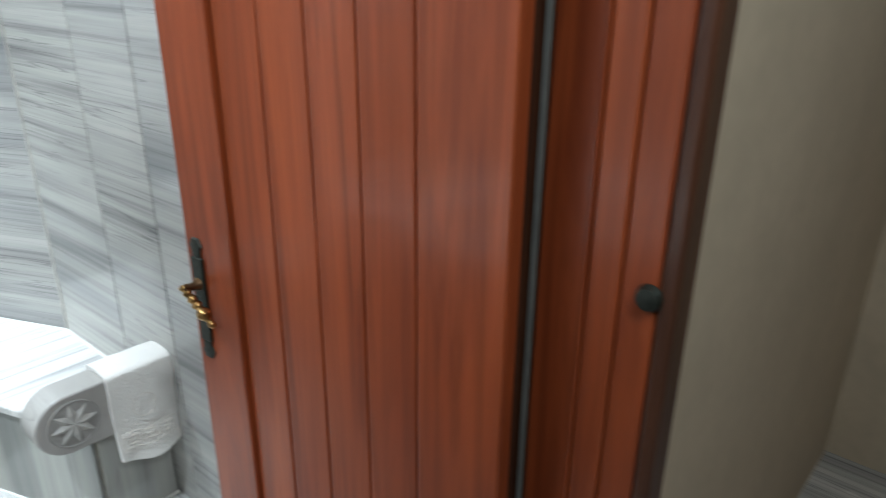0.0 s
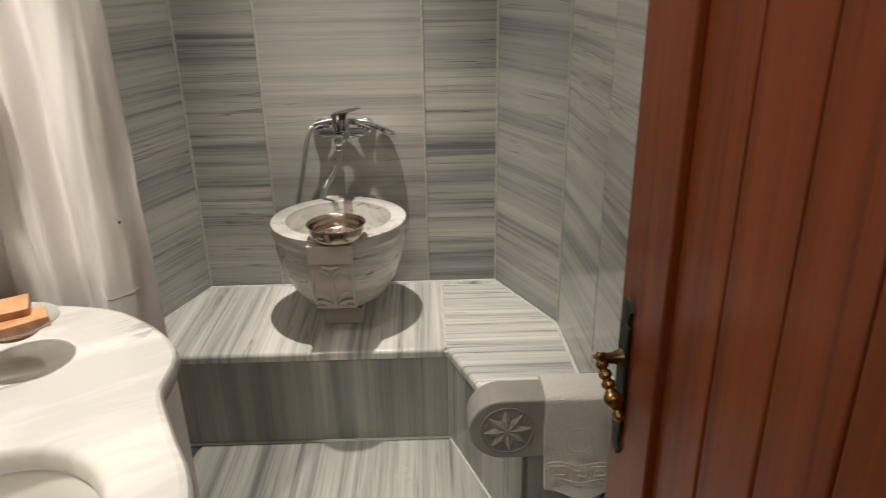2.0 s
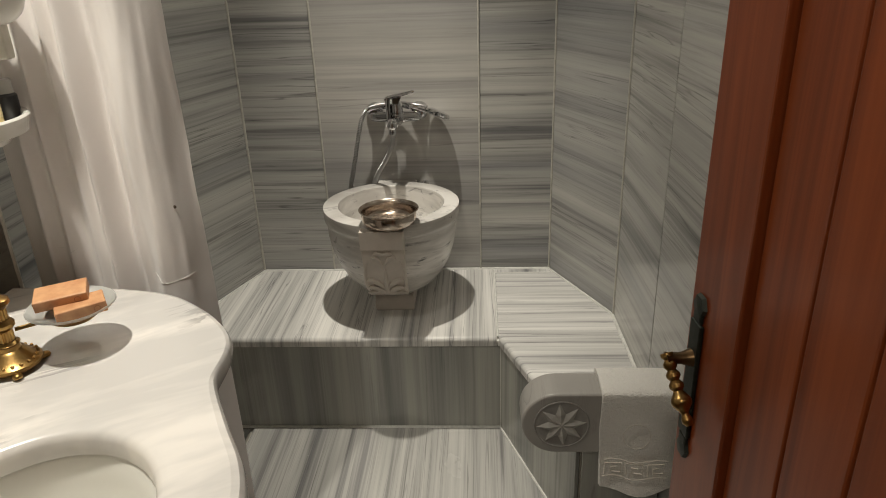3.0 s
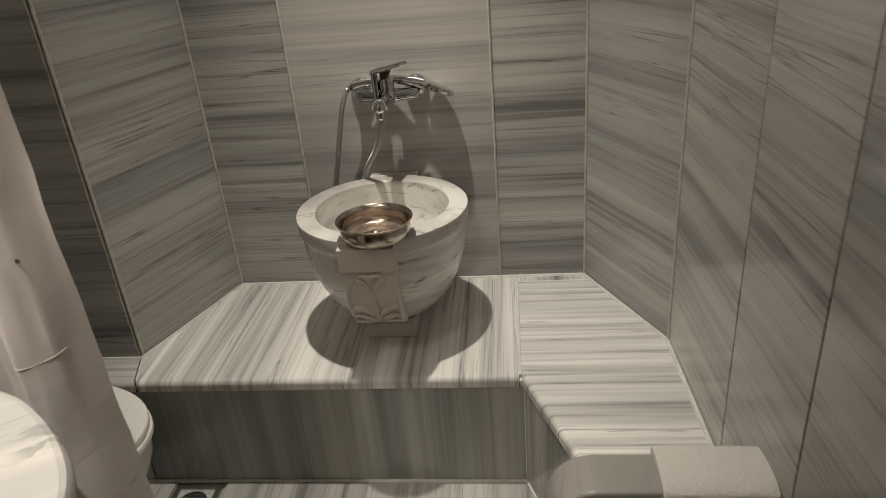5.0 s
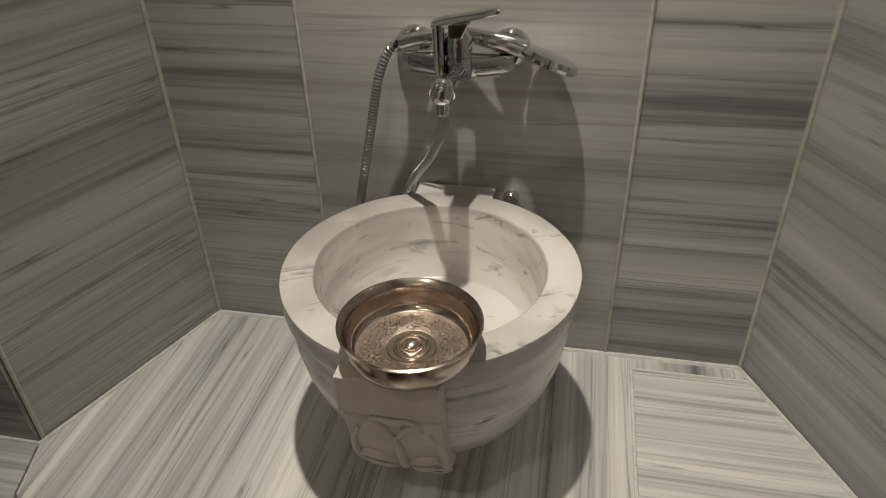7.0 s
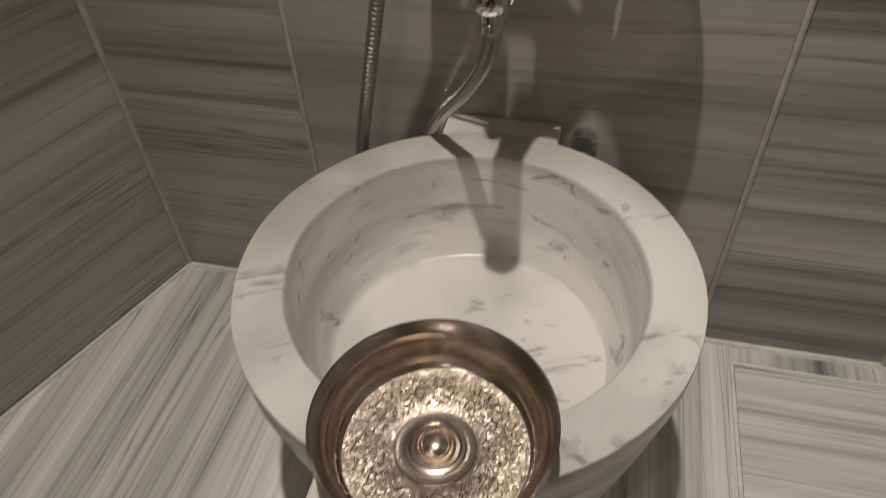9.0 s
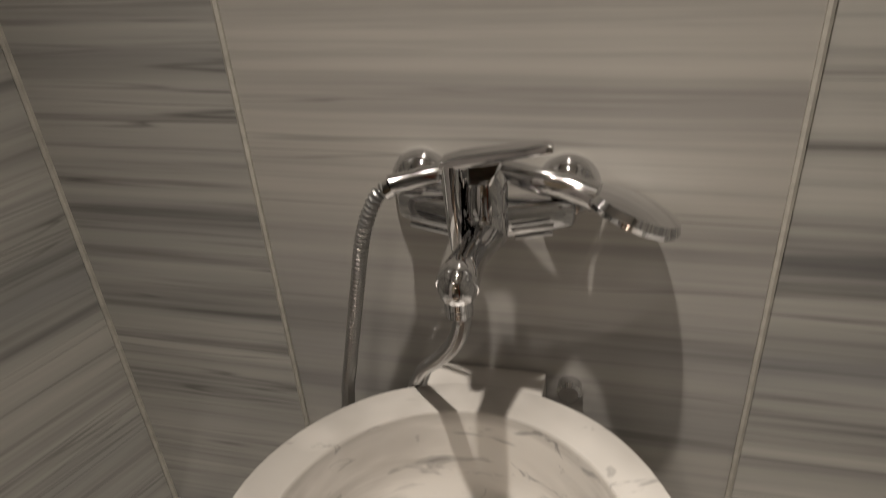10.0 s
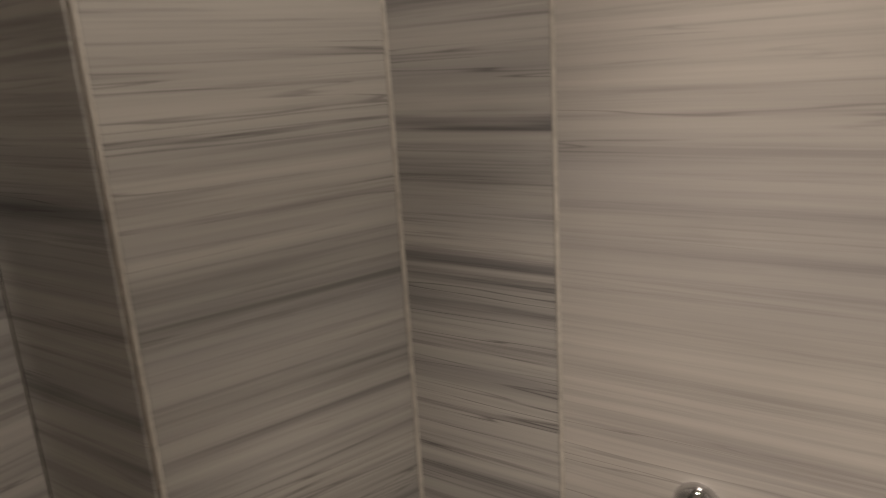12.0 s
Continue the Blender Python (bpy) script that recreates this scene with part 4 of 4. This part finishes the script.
def curtain_point(i, j, out=0.0):
    u, z = i / CN, zs[j] if isinstance(j, int) else j
    x = -0.625 + (0.353 + 0.008 * max(0, 0.7 - z)) * u + 0.004 * math.sin(z * 2.3 + 1.0) * u
    sway = 0.012 * math.sin(z * 1.4 + 0.5)
    y = -1.064 - out
    for c, w, h in ((0.16, 0.05, 0.040), (0.28, 0.045, 0.048), (0.40, 0.035, 0.030), (0.53, 0.055, 0.055), (0.66, 0.03, 0.018), (0.83, 0.120, 0.072)):
        y -= h * (0.85 + 0.15 * math.sin(z * 1.9 + 9 * c)) * math.exp(-((u - c - sway * (1 - u)) / w) ** 2)
    y -= 0.010 * noise.noise((u * 11 - z * 3.2, z * 3.6 + u * 2, 5)) * min(1, 1.6 * u) + 0.005 * (1 - abs(noise.noise((u * 7 + z * 5.0, z * 4 - u * 6, 9)))) ** 6 * u + 0.0035 * noise.noise((u * 24 - z * 8, z * 9 + u * 5, 2)) * u
    y += 0.02 * max(0.0, u - 0.93) / 0.07
    return Vector((x, y, z))


part("fabric", thicken(cloth_grid(51, CN, curtain_point), 0.0016), CLOTH, curtain, smooth=True)
SEAM = plain("seam_thread", (0.76, 0.74, 0.70), 0.8)
for a, b, z in ((92, 124, 0.848), (62, 73, 0.874), (26, 42, 0.902)):
    part("hem_seam", tube([curtain_point(i, z - 0.008 * math.sin(math.pi * (i - a) / (b - a)), 0.0007) for i in range(a, b)], 0.0004, 5), SEAM, curtain, "pale stitched hem line")
sp = curtain_point(120, 0.987, 0.0014)
part("stain", lathe([(0, 0.0), (0.0035, 0.0), (0.003, 0.0008), (0, 0.001)], 10), plain("brown_stain", (0.10, 0.07, 0.05), 0.9), curtain, "small brown stain", m=Matrix.Translation(sp) @ pose(0, 0, 0, 90, 0, 10))

# ---- wash stand: scalloped marble top with a bowl ----
VZ = 0.85
WASH_STONE = layered_stone("washstand_marble", (0.76, 0.725, 0.685), (0.58, 0.56, 0.54), (0.72, 0.71, 0.70), 0.24, (0.0, 0.0, 0.55), (3.2, 11.0, 4.0), (5.0, 22.0, 6.0))
CX, CY, CA, CB = -0.244, -1.777, 0.150, 0.187
edge = curve_points([(x, y, 0) for x, y in ((SX + 0.001, -1.150), (-0.53, -1.150), (-0.431, -1.154), (-0.312, -1.178), (-0.228, -1.231), (-0.163, -1.296), (-0.131, -1.353), (-0.124, -1.415), (-0.118, -1.462), (-0.070, -1.555), (-0.022, -1.640), (0.0, -1.715), (0.0, -1.81), (-0.02, -1.93), (-0.08, -2.10))], 8)
edge = [Vector((SX + 0.001, -2.10, 0))] + [Vector((SX + 0.001, -1.6, 0))] + edge + [Vector((-0.3, -2.10, 0)), Vector((SX + 0.001, -2.10, 0))]


def reach(angle):
    d = Vector((math.cos(angle), math.sin(angle)))
    best = 0.1
    for a, b in zip(edge, edge[1:]):
        p, q = Vector((a.x - CX, a.y - CY)), Vector((b.x - CX, b.y - CY))
        e = q - p
        den = d.x * e.y - d.y * e.x
        if abs(den) < 1e-9:
            continue
        t = (p.x * e.y - p.y * e.x) / den
        s = (p.x * d.y - p.y * d.x) / den
        if t > 0 and -1e-6 <= s <= 1 + 1e-6:
            best = max(best, t)
    return best


wash = thing("washstand_top", "thick white marble washstand top with a scalloped rounded edge", "washstand")
NA = 220
angles = [2 * math.pi * k / NA for k in range(NA)]
far = [reach(a) for a in angles]
hole = [1 / math.sqrt((math.cos(a) / CA) ** 2 + (math.sin(a) / CB) ** 2) for a in angles]
TH = 0.036
bm = bmesh.new()
rings = []
for inset, dz in ((0.10, -TH), (0.014, -TH), (0.005, -TH + 0.004), (0.0, -0.020), (0.002, -0.010), (0.007, -0.003), (0.016, 0.0)):
    rings.append([bm.verts.new((CX + (r - inset) * math.cos(a), CY + (r - inset) * math.sin(a), VZ + dz)) for a, r in zip(angles, far)])


def skin(bm, rings):
    for a, b in zip(rings, rings[1:]):
        for k in range(NA):
            j = (k + 1) % NA
            bm.faces.new((a[k], a[j], b[j], b[k]))


skin(bm, rings)
part("edge_moulding", bm, WASH_STONE, wash, "rounded scalloped marble edge", smooth=True)
bm = bmesh.new()
rings = []
for f in (1.0, 0.75, 0.5, 0.25):
    rings.append([bm.verts.new((CX + (h + 0.020 + f * (r - h - 0.036)) * math.cos(a), CY + (h + 0.020 + f * (r - h - 0.036)) * math.sin(a), VZ)) for a, r, h in zip(angles, far, hole)])
for out, dz in ((0.020, 0.0), (0.010, -0.0015), (0.004, -0.005), (0.0, -0.012), (0.0, -0.034)):
    rings.append([bm.verts.new((CX + (h + out) * math.cos(a), CY + (h + out) * math.sin(a), VZ + dz)) for a, h in zip(angles, hole)])
skin(bm, rings)
part("top", bm, WASH_STONE, wash, smooth=True)
bm = bmesh.new()
rings = []
for s, z in ((1.10, VZ - 0.034), (1.02, VZ - 0.036), (1.0, VZ - 0.040), (0.97, VZ - 0.075), (0.90, VZ - 0.115), (0.76, VZ - 0.145), (0.5, VZ - 0.162), (0.16, VZ - 0.168)):
    rings.append([bm.verts.new((CX + h * s * math.cos(a), CY + h * s * math.sin(a), z)) for a, h in zip(angles, hole)])
for a, b in zip(rings, rings[1:]):
    for k in range(NA):
        j = (k + 1) % NA
        bm.faces.new((a[k], a[j], b[j], b[k]))
bm.faces.new(rings[-1])
sink = thing("wash_basin", "white ceramic oval bowl set under the marble washstand top", "sink")
part("bowl", thicken(bm, 0.006), CERAMIC, sink, smooth=True)
part("waste", lathe([(0, 0.002), (0.018, 0.002), (0.021, 0.0), (0.021, -0.01), (0, -0.01)], 24, centre=(CX, CY, VZ - 0.166)), CHROME, sink, "chrome waste", smooth=True)

# ---- brass soap stand with a glass dish and two soaps ----
BRASS = plain("aged_brass", (0.40, 0.25, 0.09), 0.30, 1.0, 40, 0.22, 0.15)
GLASS, n_, l_, b_ = nodes("frosted_glass", 0.32)
b_.inputs["Base Color"].default_value = (0.92, 0.94, 0.93, 1)
b_.inputs["Transmission Weight"].default_value, b_.inputs["IOR"].default_value = 0.92, 1.3
SXY = (-0.441, -1.433)
stand = thing("soap_stand", "ornate aged brass soap stand with claw feet on the washstand", "soap stand", (*SXY, VZ))
bm = lathe([(0, 0.006), (0.040, 0.006), (0.043, 0.010), (0.042, 0.014), (0.038, 0.017), (0.030, 0.022), (0.024, 0.030), (0.018, 0.034), (0.017, 0.040), (0.019, 0.043), (0.014, 0.047), (0, 0.047)], 40)
base = part("base", bm, BRASS, stand, smooth=True)
for k in range(4):
    a = math.radians(40 + 90 * k)
    bm = bmesh.new()
    bmesh.ops.create_icosphere(bm, subdivisions=2, radius=0.0075)
    for v in bm.verts:
        v.co.z *= 0.75
        v.co.x *= 1.25
        v.co += v.co.normalized() * 0.0012 * noise.noise(v.co * 400)
    bm.transform(Matrix.Translation((0.043 * math.cos(a), 0.043 * math.sin(a), 0.0055)) @ pose(0, 0, 0, 0, 0, math.degrees(a)))
    part("claw_foot", bm, BRASS, stand, smooth=True)
for k in range(20):
    a = 2 * math.pi * k / 20
    bm = bmesh.new()
    bmesh.ops.create_icosphere(bm, subdivisions=1, radius=0.0030)
    bm.transform(Matrix.Translation((0.037 * math.cos(a), 0.037 * math.sin(a), 0.0185)))
    part("bead", bm, BRASS, base, smooth=True)


def fluted(z0, z1, r, k=14):
    bm = bmesh.new()
    n = k * 4
    rows = [[bm.verts.new((rr * math.cos(2 * math.pi * i / n), rr * math.sin(2 * math.pi * i / n), z)) for i in range(n) for rr in (r * (1.0 if i % 4 in (1, 2) else 0.86),)] for z in (z0, z1)]
    for i in range(n):
        j = (i + 1) % n
        bm.faces.new((rows[0][i], rows[0][j], rows[1][j], rows[1][i]))
    bm.faces.new(rows[0][::-1]), bm.faces.new(rows[1])
    return bm


part("fluted_shaft", fluted(0.046, 0.066, 0.0135), BRASS, stand)
part("knop", lathe([(0, 0.064), (0.014, 0.065), (0.019, 0.071), (0.019, 0.076), (0.014, 0.082), (0, 0.083)], 28), BRASS, stand, smooth=True)
part("fluted_shaft", fluted(0.081, 0.102, 0.0130), BRASS, stand)
part("finial", lathe([(0, 0.100), (0.016, 0.101), (0.021, 0.108), (0.020, 0.114), (0.010, 0.121), (0.008, 0.126), (0.006, 0.132), (0.010, 0.138), (0.009, 0.144), (0.004, 0.150), (0, 0.152)], 28), BRASS, stand, smooth=True)
DC = Vector((0.075, 0.060, 0.066))
part("dish_arm", tube([(0.012, 0.010, 0.060), (0.040, 0.032, 0.060), (0.058, 0.047, 0.058)], 0.0032, 8), BRASS, stand, smooth=True)
part("dish_holder", lathe([(0.0, -0.013), (0.032, -0.013), (0.037, -0.009), (0.039, -0.002), (0.036, -0.002), (0.030, -0.009), (0, -0.010)], 32, centre=DC), BRASS, stand, smooth=True)
part("glass_dish", lathe([(0.0, -0.0085), (0.030, -0.007), (0.050, 0.000), (0.062, 0.008), (0.065, 0.0085), (0.064, 0.010), (0.060, 0.0098), (0.048, 0.0035), (0.030, -0.0035), (0, -0.0055)], 48, centre=DC), GLASS, stand, "frosted glass dish", smooth=True)
SOAP, n_, l_, b_ = nodes("orange_soap", 0.45)
sn = noise_tex(n_, l_, mapped(n_, l_, (1, 1, 1), True), 38, 4)
sr = ramp(n_, [(0.3, (0.46, 0.22, 0.10)), (0.7, (0.66, 0.37, 0.19))])
l_.new(sn.outputs[0], sr.inputs[0])
l_.new(sr.outputs[0], b_.inputs["Base Color"])
bumped(n_, l_, b_, sn.outputs[0], 0.2, 0.002)
sx, sy, sz = SXY[0] + DC.x, SXY[1] + DC.y, VZ + DC.z
for dx, dy, dz, tilt, turn, lx in ((0.018, -0.006, 0.0085, 0, 33, 0.036), (-0.014, 0.004, 0.0235, 7, 25, 0.038)):
    s_ = thing("soap_bar", "square-cut orange brown soap bar lying in the glass dish", "soap", (sx + dx, sy + dy, sz + dz), "soaps in the dish")
    s_.rotation_euler = (radians(tilt), radians(-3), radians(turn))
    part("block", box((-lx, -0.024, -0.009), (lx, 0.024, 0.009), 0.002, 2), SOAP, s_)
    bm = lathe([(0.0042, 0), (0.0050, 0), (0.0050, 0.0008), (0.0042, 0.0008), (0.0042, 0)], 18)
    bm.transform(Matrix.Translation((lx - 0.014, -0.024, 0.0)) @ turn_y)
    part("stamp", bm, plain("soap_stamp", (0.34, 0.15, 0.07), 0.6), s_, "stamped ring mark")

# ---- porcelain shelf on the wall, bottles, hair dryer ----
SHELF = thing("wall_shelf", "white porcelain bracket shelf with a stepped rim on the wall", "shelf")
SYC, SZ = -1.215, 1.179


def half_plate(steps):
    bm = bmesh.new()
    rows = []
    for a, w, z in steps:
        rows.append([bm.verts.new((SX + a * math.sin(t) ** 0.7 if math.sin(t) > 1e-6 else SX, SYC - w * math.cos(t), z)) for t in (math.pi * i / 30 for i in range(31))])
    for p, q in zip(rows, rows[1:]):
        for k in range(30):
            bm.faces.new((p[k], p[k + 1], q[k + 1], q[k]))
        bm.faces.new((p[30], p[0], q[0], q[30]))
    bm.faces.new(rows[0]), bm.faces.new(rows[-1][::-1])
    return bm


part("tray", half_plate([(0.125, 0.105, SZ - 0.030), (0.139, 0.113, SZ - 0.026), (0.142, 0.116, SZ - 0.010), (0.145, 0.119, SZ), (0.142, 0.116, SZ + 0.004), (0.136, 0.110, SZ + 0.002), (0.130, 0.106, SZ - 0.014)]), CERAMIC, SHELF, smooth=False)
part("bracket", half_plate([(0.03, 0.018, SZ - 0.100), (0.042, 0.028, SZ - 0.094), (0.046, 0.032, SZ - 0.074), (0.068, 0.05, SZ - 0.066), (0.075, 0.056, SZ - 0.052), (0.105, 0.085, SZ - 0.044), (0.115, 0.095, SZ - 0.030)]), CERAMIC, SHELF, smooth=False)
AMBER = plain("pale_amber_gel", (0.70, 0.55, 0.26), 0.25)
CAP = plain("grey_clear_cap", (0.45, 0.45, 0.43), 0.3)
for dx, dy, body_m, lab, r, h in ((0.075, 0.035, AMBER, "small clear bottle of pale yellow gel with a grey cap", 0.019, 0.046), (0.080, 0.080, plain("black_bottle", (0.02, 0.02, 0.022), 0.3), "small black toiletry bottle with a grey cap", 0.0185, 0.044)):
    bt = thing("toiletry_bottle", lab, "bottle", (SX + dx, SYC + dy, SZ - 0.0135), "bottles on the shelf")
    part("body", lathe([(0, 0), (r, 0), (r + 0.001, 0.003), (r + 0.001, h - 0.004), (r - 0.003, h), (0, h)], 24), body_m, bt, smooth=True)
    part("cap", lathe([(0, h), (r - 0.003, h), (r - 0.003, h + 0.022), (r - 0.005, h + 0.024), (0, h + 0.024)], 24), CAP, bt, "translucent grey cap", smooth=True)
    if body_m is AMBER:
        part("label", lathe([(r + 0.0014, 0.012), (r + 0.0014, 0.034)], 24), plain("cream_label", (0.75, 0.62, 0.36), 0.6), bt, "cream paper label")
dryer = thing("hair_dryer", "white wall-mounted hair dryer with a ribbed round end", "hair dryer", (SX, -1.190, 1.354))
part("mount", box((0.0, -0.01, -0.05), (0.09, 0.06, 0.06), 0.012, 3), CERAMIC, dryer)
bm = bmesh.new()
bmesh.ops.create_uvsphere(bm, u_segments=40, v_segments=26, radius=0.046)
for v in bm.verts:
    v.co *= 1 + 0.012 * math.sin(v.co.y * 900)
bm.transform(Matrix.Translation((0.122, 0.030, 0.014)))
part("ribbed_end", bm, CERAMIC, dryer, smooth=True)
part("nozzle", box((0.108, 0.016, -0.085), (0.130, 0.040, -0.022), 0.004, 2), plain("cream_plastic", (0.66, 0.63, 0.55), 0.4), dryer, "cream nozzle")

# ---- door, its frame and fittings ----
HINGE, FREE = Vector((0.607, -2.158)), Vector((0.540, -1.520))
dlen = (FREE - HINGE).length
dang = math.degrees(math.atan2(FREE.y - HINGE.y, FREE.x - HINGE.x))
door = structure(thing("door_1", "open red-brown varnished plank door with a brass handle", "door"), "open red-brown varnished plank door with a brass lever handle", "door")
door.matrix_basis = pose(HINGE.x, HINGE.y, 0, 0, 0, dang)
# local x from hinge to free edge, +y is the face that is seen
DT, DH = 0.032, 2.015
cut = [0.0, 0.141, 0.236, 0.328, 0.421, 0.519, dlen]
for k, (a, b) in enumerate(zip(cut, cut[1:])):
    last, first = k == len(cut) - 2, k == 0
    proud = 0.010 if last else 0.0
    bm = box((a + (0.0 if first else 0.0012), -DT, FZ + 0.008), (b - (0 if last else 0.0012), proud, DH), 0.003, 2)
    part("stile" if last else "plank", bm, MAHOGANY, door)
IRON = plain("dark_green_iron", (0.035, 0.040, 0.032), 0.45, 0.6, 60, 0.3, 0.3)
hx, hz = dlen - 0.030, 0.938
plate = part("handle_plate", box((hx - 0.0145, 0.010, 0.824), (hx + 0.0145, 0.016, 0.988), 0.002, 2), IRON, door, "dark bronze handle plate")
for z, s in ((0.988, 1), (0.824, -1)):
    part("plate_scroll", box((hx - 0.011, 0.010, min(z, z + s * 0.016)), (hx + 0.011, 0.0155, max(z, z + s * 0.016)), 0.003, 2), IRON, plate)
    part("plate_tip", lathe([(0, 0.0), (0.016, 0.0), (0.014, 0.005), (0, 0.006)], 6), IRON, plate, m=Matrix.Translation((hx, 0.010, z + s * 0.022)) @ pose(0, 0, 0, -90, 0, 0))
hub = Vector((hx, 0.016, hz))
bm = tube([hub, hub + Vector((0, 0.013, 0)), hub + Vector((0, 0.026, 0.001)), hub + Vector((0, 0.031, 0.0))], [0.012, 0.0075, 0.0072, 0.010], 14)
lever_d = part("handle_neck", bm, plain("dark_bronze", (0.16, 0.10, 0.05), 0.35, 0.9, 60, 0.3, 0.2), door, "dark bronze neck", smooth=True)
way = Vector((-0.60, -0.16, -0.76)).normalized()
start = hub + Vector((0.004, 0.030, 0.006))
radii = [0.0095, 0.0100, 0.0062, 0.0100, 0.0100, 0.0064, 0.0104, 0.0104, 0.0066, 0.0108, 0.0108, 0.0070, 0.0100, 0.0138, 0.0152, 0.0142, 0.0105, 0.0062, 0.0058, 0.0082, 0.0080, 0.004]
bm = tube([start + way * (0.090 * i / (len(radii) - 1)) for i in range(len(radii))], [0.84 * r for r in radii], 18)
part("handle_grip", bm, BRASS, door, "turned brass grip", smooth=True)
# darker copy of the door's wood: shade at hinge gap and casing in its colour
SHADED_WOOD = wood("shaded_wood", (0.085, 0.034, 0.016), (0.045, 0.018, 0.010), 0.4)
# frame: wooden lining of the reveal with boards, casings, hinge leaf
frame_1 = structure(new("door_frame"), "red-brown varnished wooden door lining with upright boards", "door frame")
# innermost right-hand board and the rebate take the darker copy for the gap's shade
for k, (a, b) in enumerate(((DOOR_Y0 + 0.012, DOOR_Y0 + 0.062), (DOOR_Y0 + 0.062, DOOR_Y0 + 0.108), (DOOR_Y0 + 0.108, DOOR_Y1 - 0.027), (DOOR_Y1 - 0.027, DOOR_Y1))):
    part("lining_board", box((JR, a + 0.001, 0), (JR + 0.03, b - 0.001, DOOR_TOP), 0.004, 2), SHADED_WOOD if k == 3 else MAHOGANY, frame_1)
    part("lining_board", box((JL - 0.03, a + 0.001, 0), (JL, b - 0.001, DOOR_TOP), 0.004, 2), MAHOGANY, frame_1)
part("head_lining", box((JL - 0.03, DOOR_Y0 - 0.012, DOOR_TOP), (JR + 0.03, DOOR_Y1, DOOR_TOP + 0.03), 0.004, 2), MAHOGANY, frame_1)
part("door_rebate", box((JR - 0.046, DOOR_Y1 - 0.008, 0.0), (JR, DOOR_Y1 + 0.004, DOOR_TOP), 0.002, 1), SHADED_WOOD, frame_1)
part("seal_strip", box((JR - 0.003, DOOR_Y1 - 0.026, 0.0), (JR, DOOR_Y1 - 0.018, DOOR_TOP)), plain("grey_seal", (0.17, 0.175, 0.16), 0.6), frame_1, "grey rubber seal")
part("casing", box((JR - 0.003, DOOR_Y0 - 0.012, 0), (JR + 0.048, DOOR_Y0 + 0.011, DOOR_TOP + 0.04), 0.006, 3), SHADED_WOOD, frame_1)
part("casing", box((JL - 0.07, DOOR_Y0 - 0.014, 0), (JL - 0.004, DOOR_Y0 - 0.001, DOOR_TOP + 0.04), 0.005, 3), MAHOGANY, frame_1)
bm = lathe([(0, -0.005), (0.012, -0.005), (0.018, 0.0), (0.014, 0.010), (0, 0.012)], 14)
part("keeper", bm, IRON, frame_1, "dark metal keeper", m=Matrix.Translation((JR - 0.002, DOOR_Y0 + 0.022, 1.10)) @ pose(0, 0, 0, 0, -90, 0))

# ---- ceiling spots ----
LAMP_WHITE = plain("lamp_white", (0.8, 0.8, 0.78), 0.4)
for nm, eye, target, watts in SPOTS:
    lamp = thing("ceiling_spot", "small round recessed white ceiling spotlight", "lamp", (eye[0], eye[1], CEIL), "ceiling spots")
    part("trim_ring", lathe([(0.030, -0.001), (0.045, -0.001), (0.046, -0.004), (0.040, -0.008), (0.031, -0.006), (0.030, -0.001)], 32), LAMP_WHITE, lamp, smooth=True)

lay_tiles()
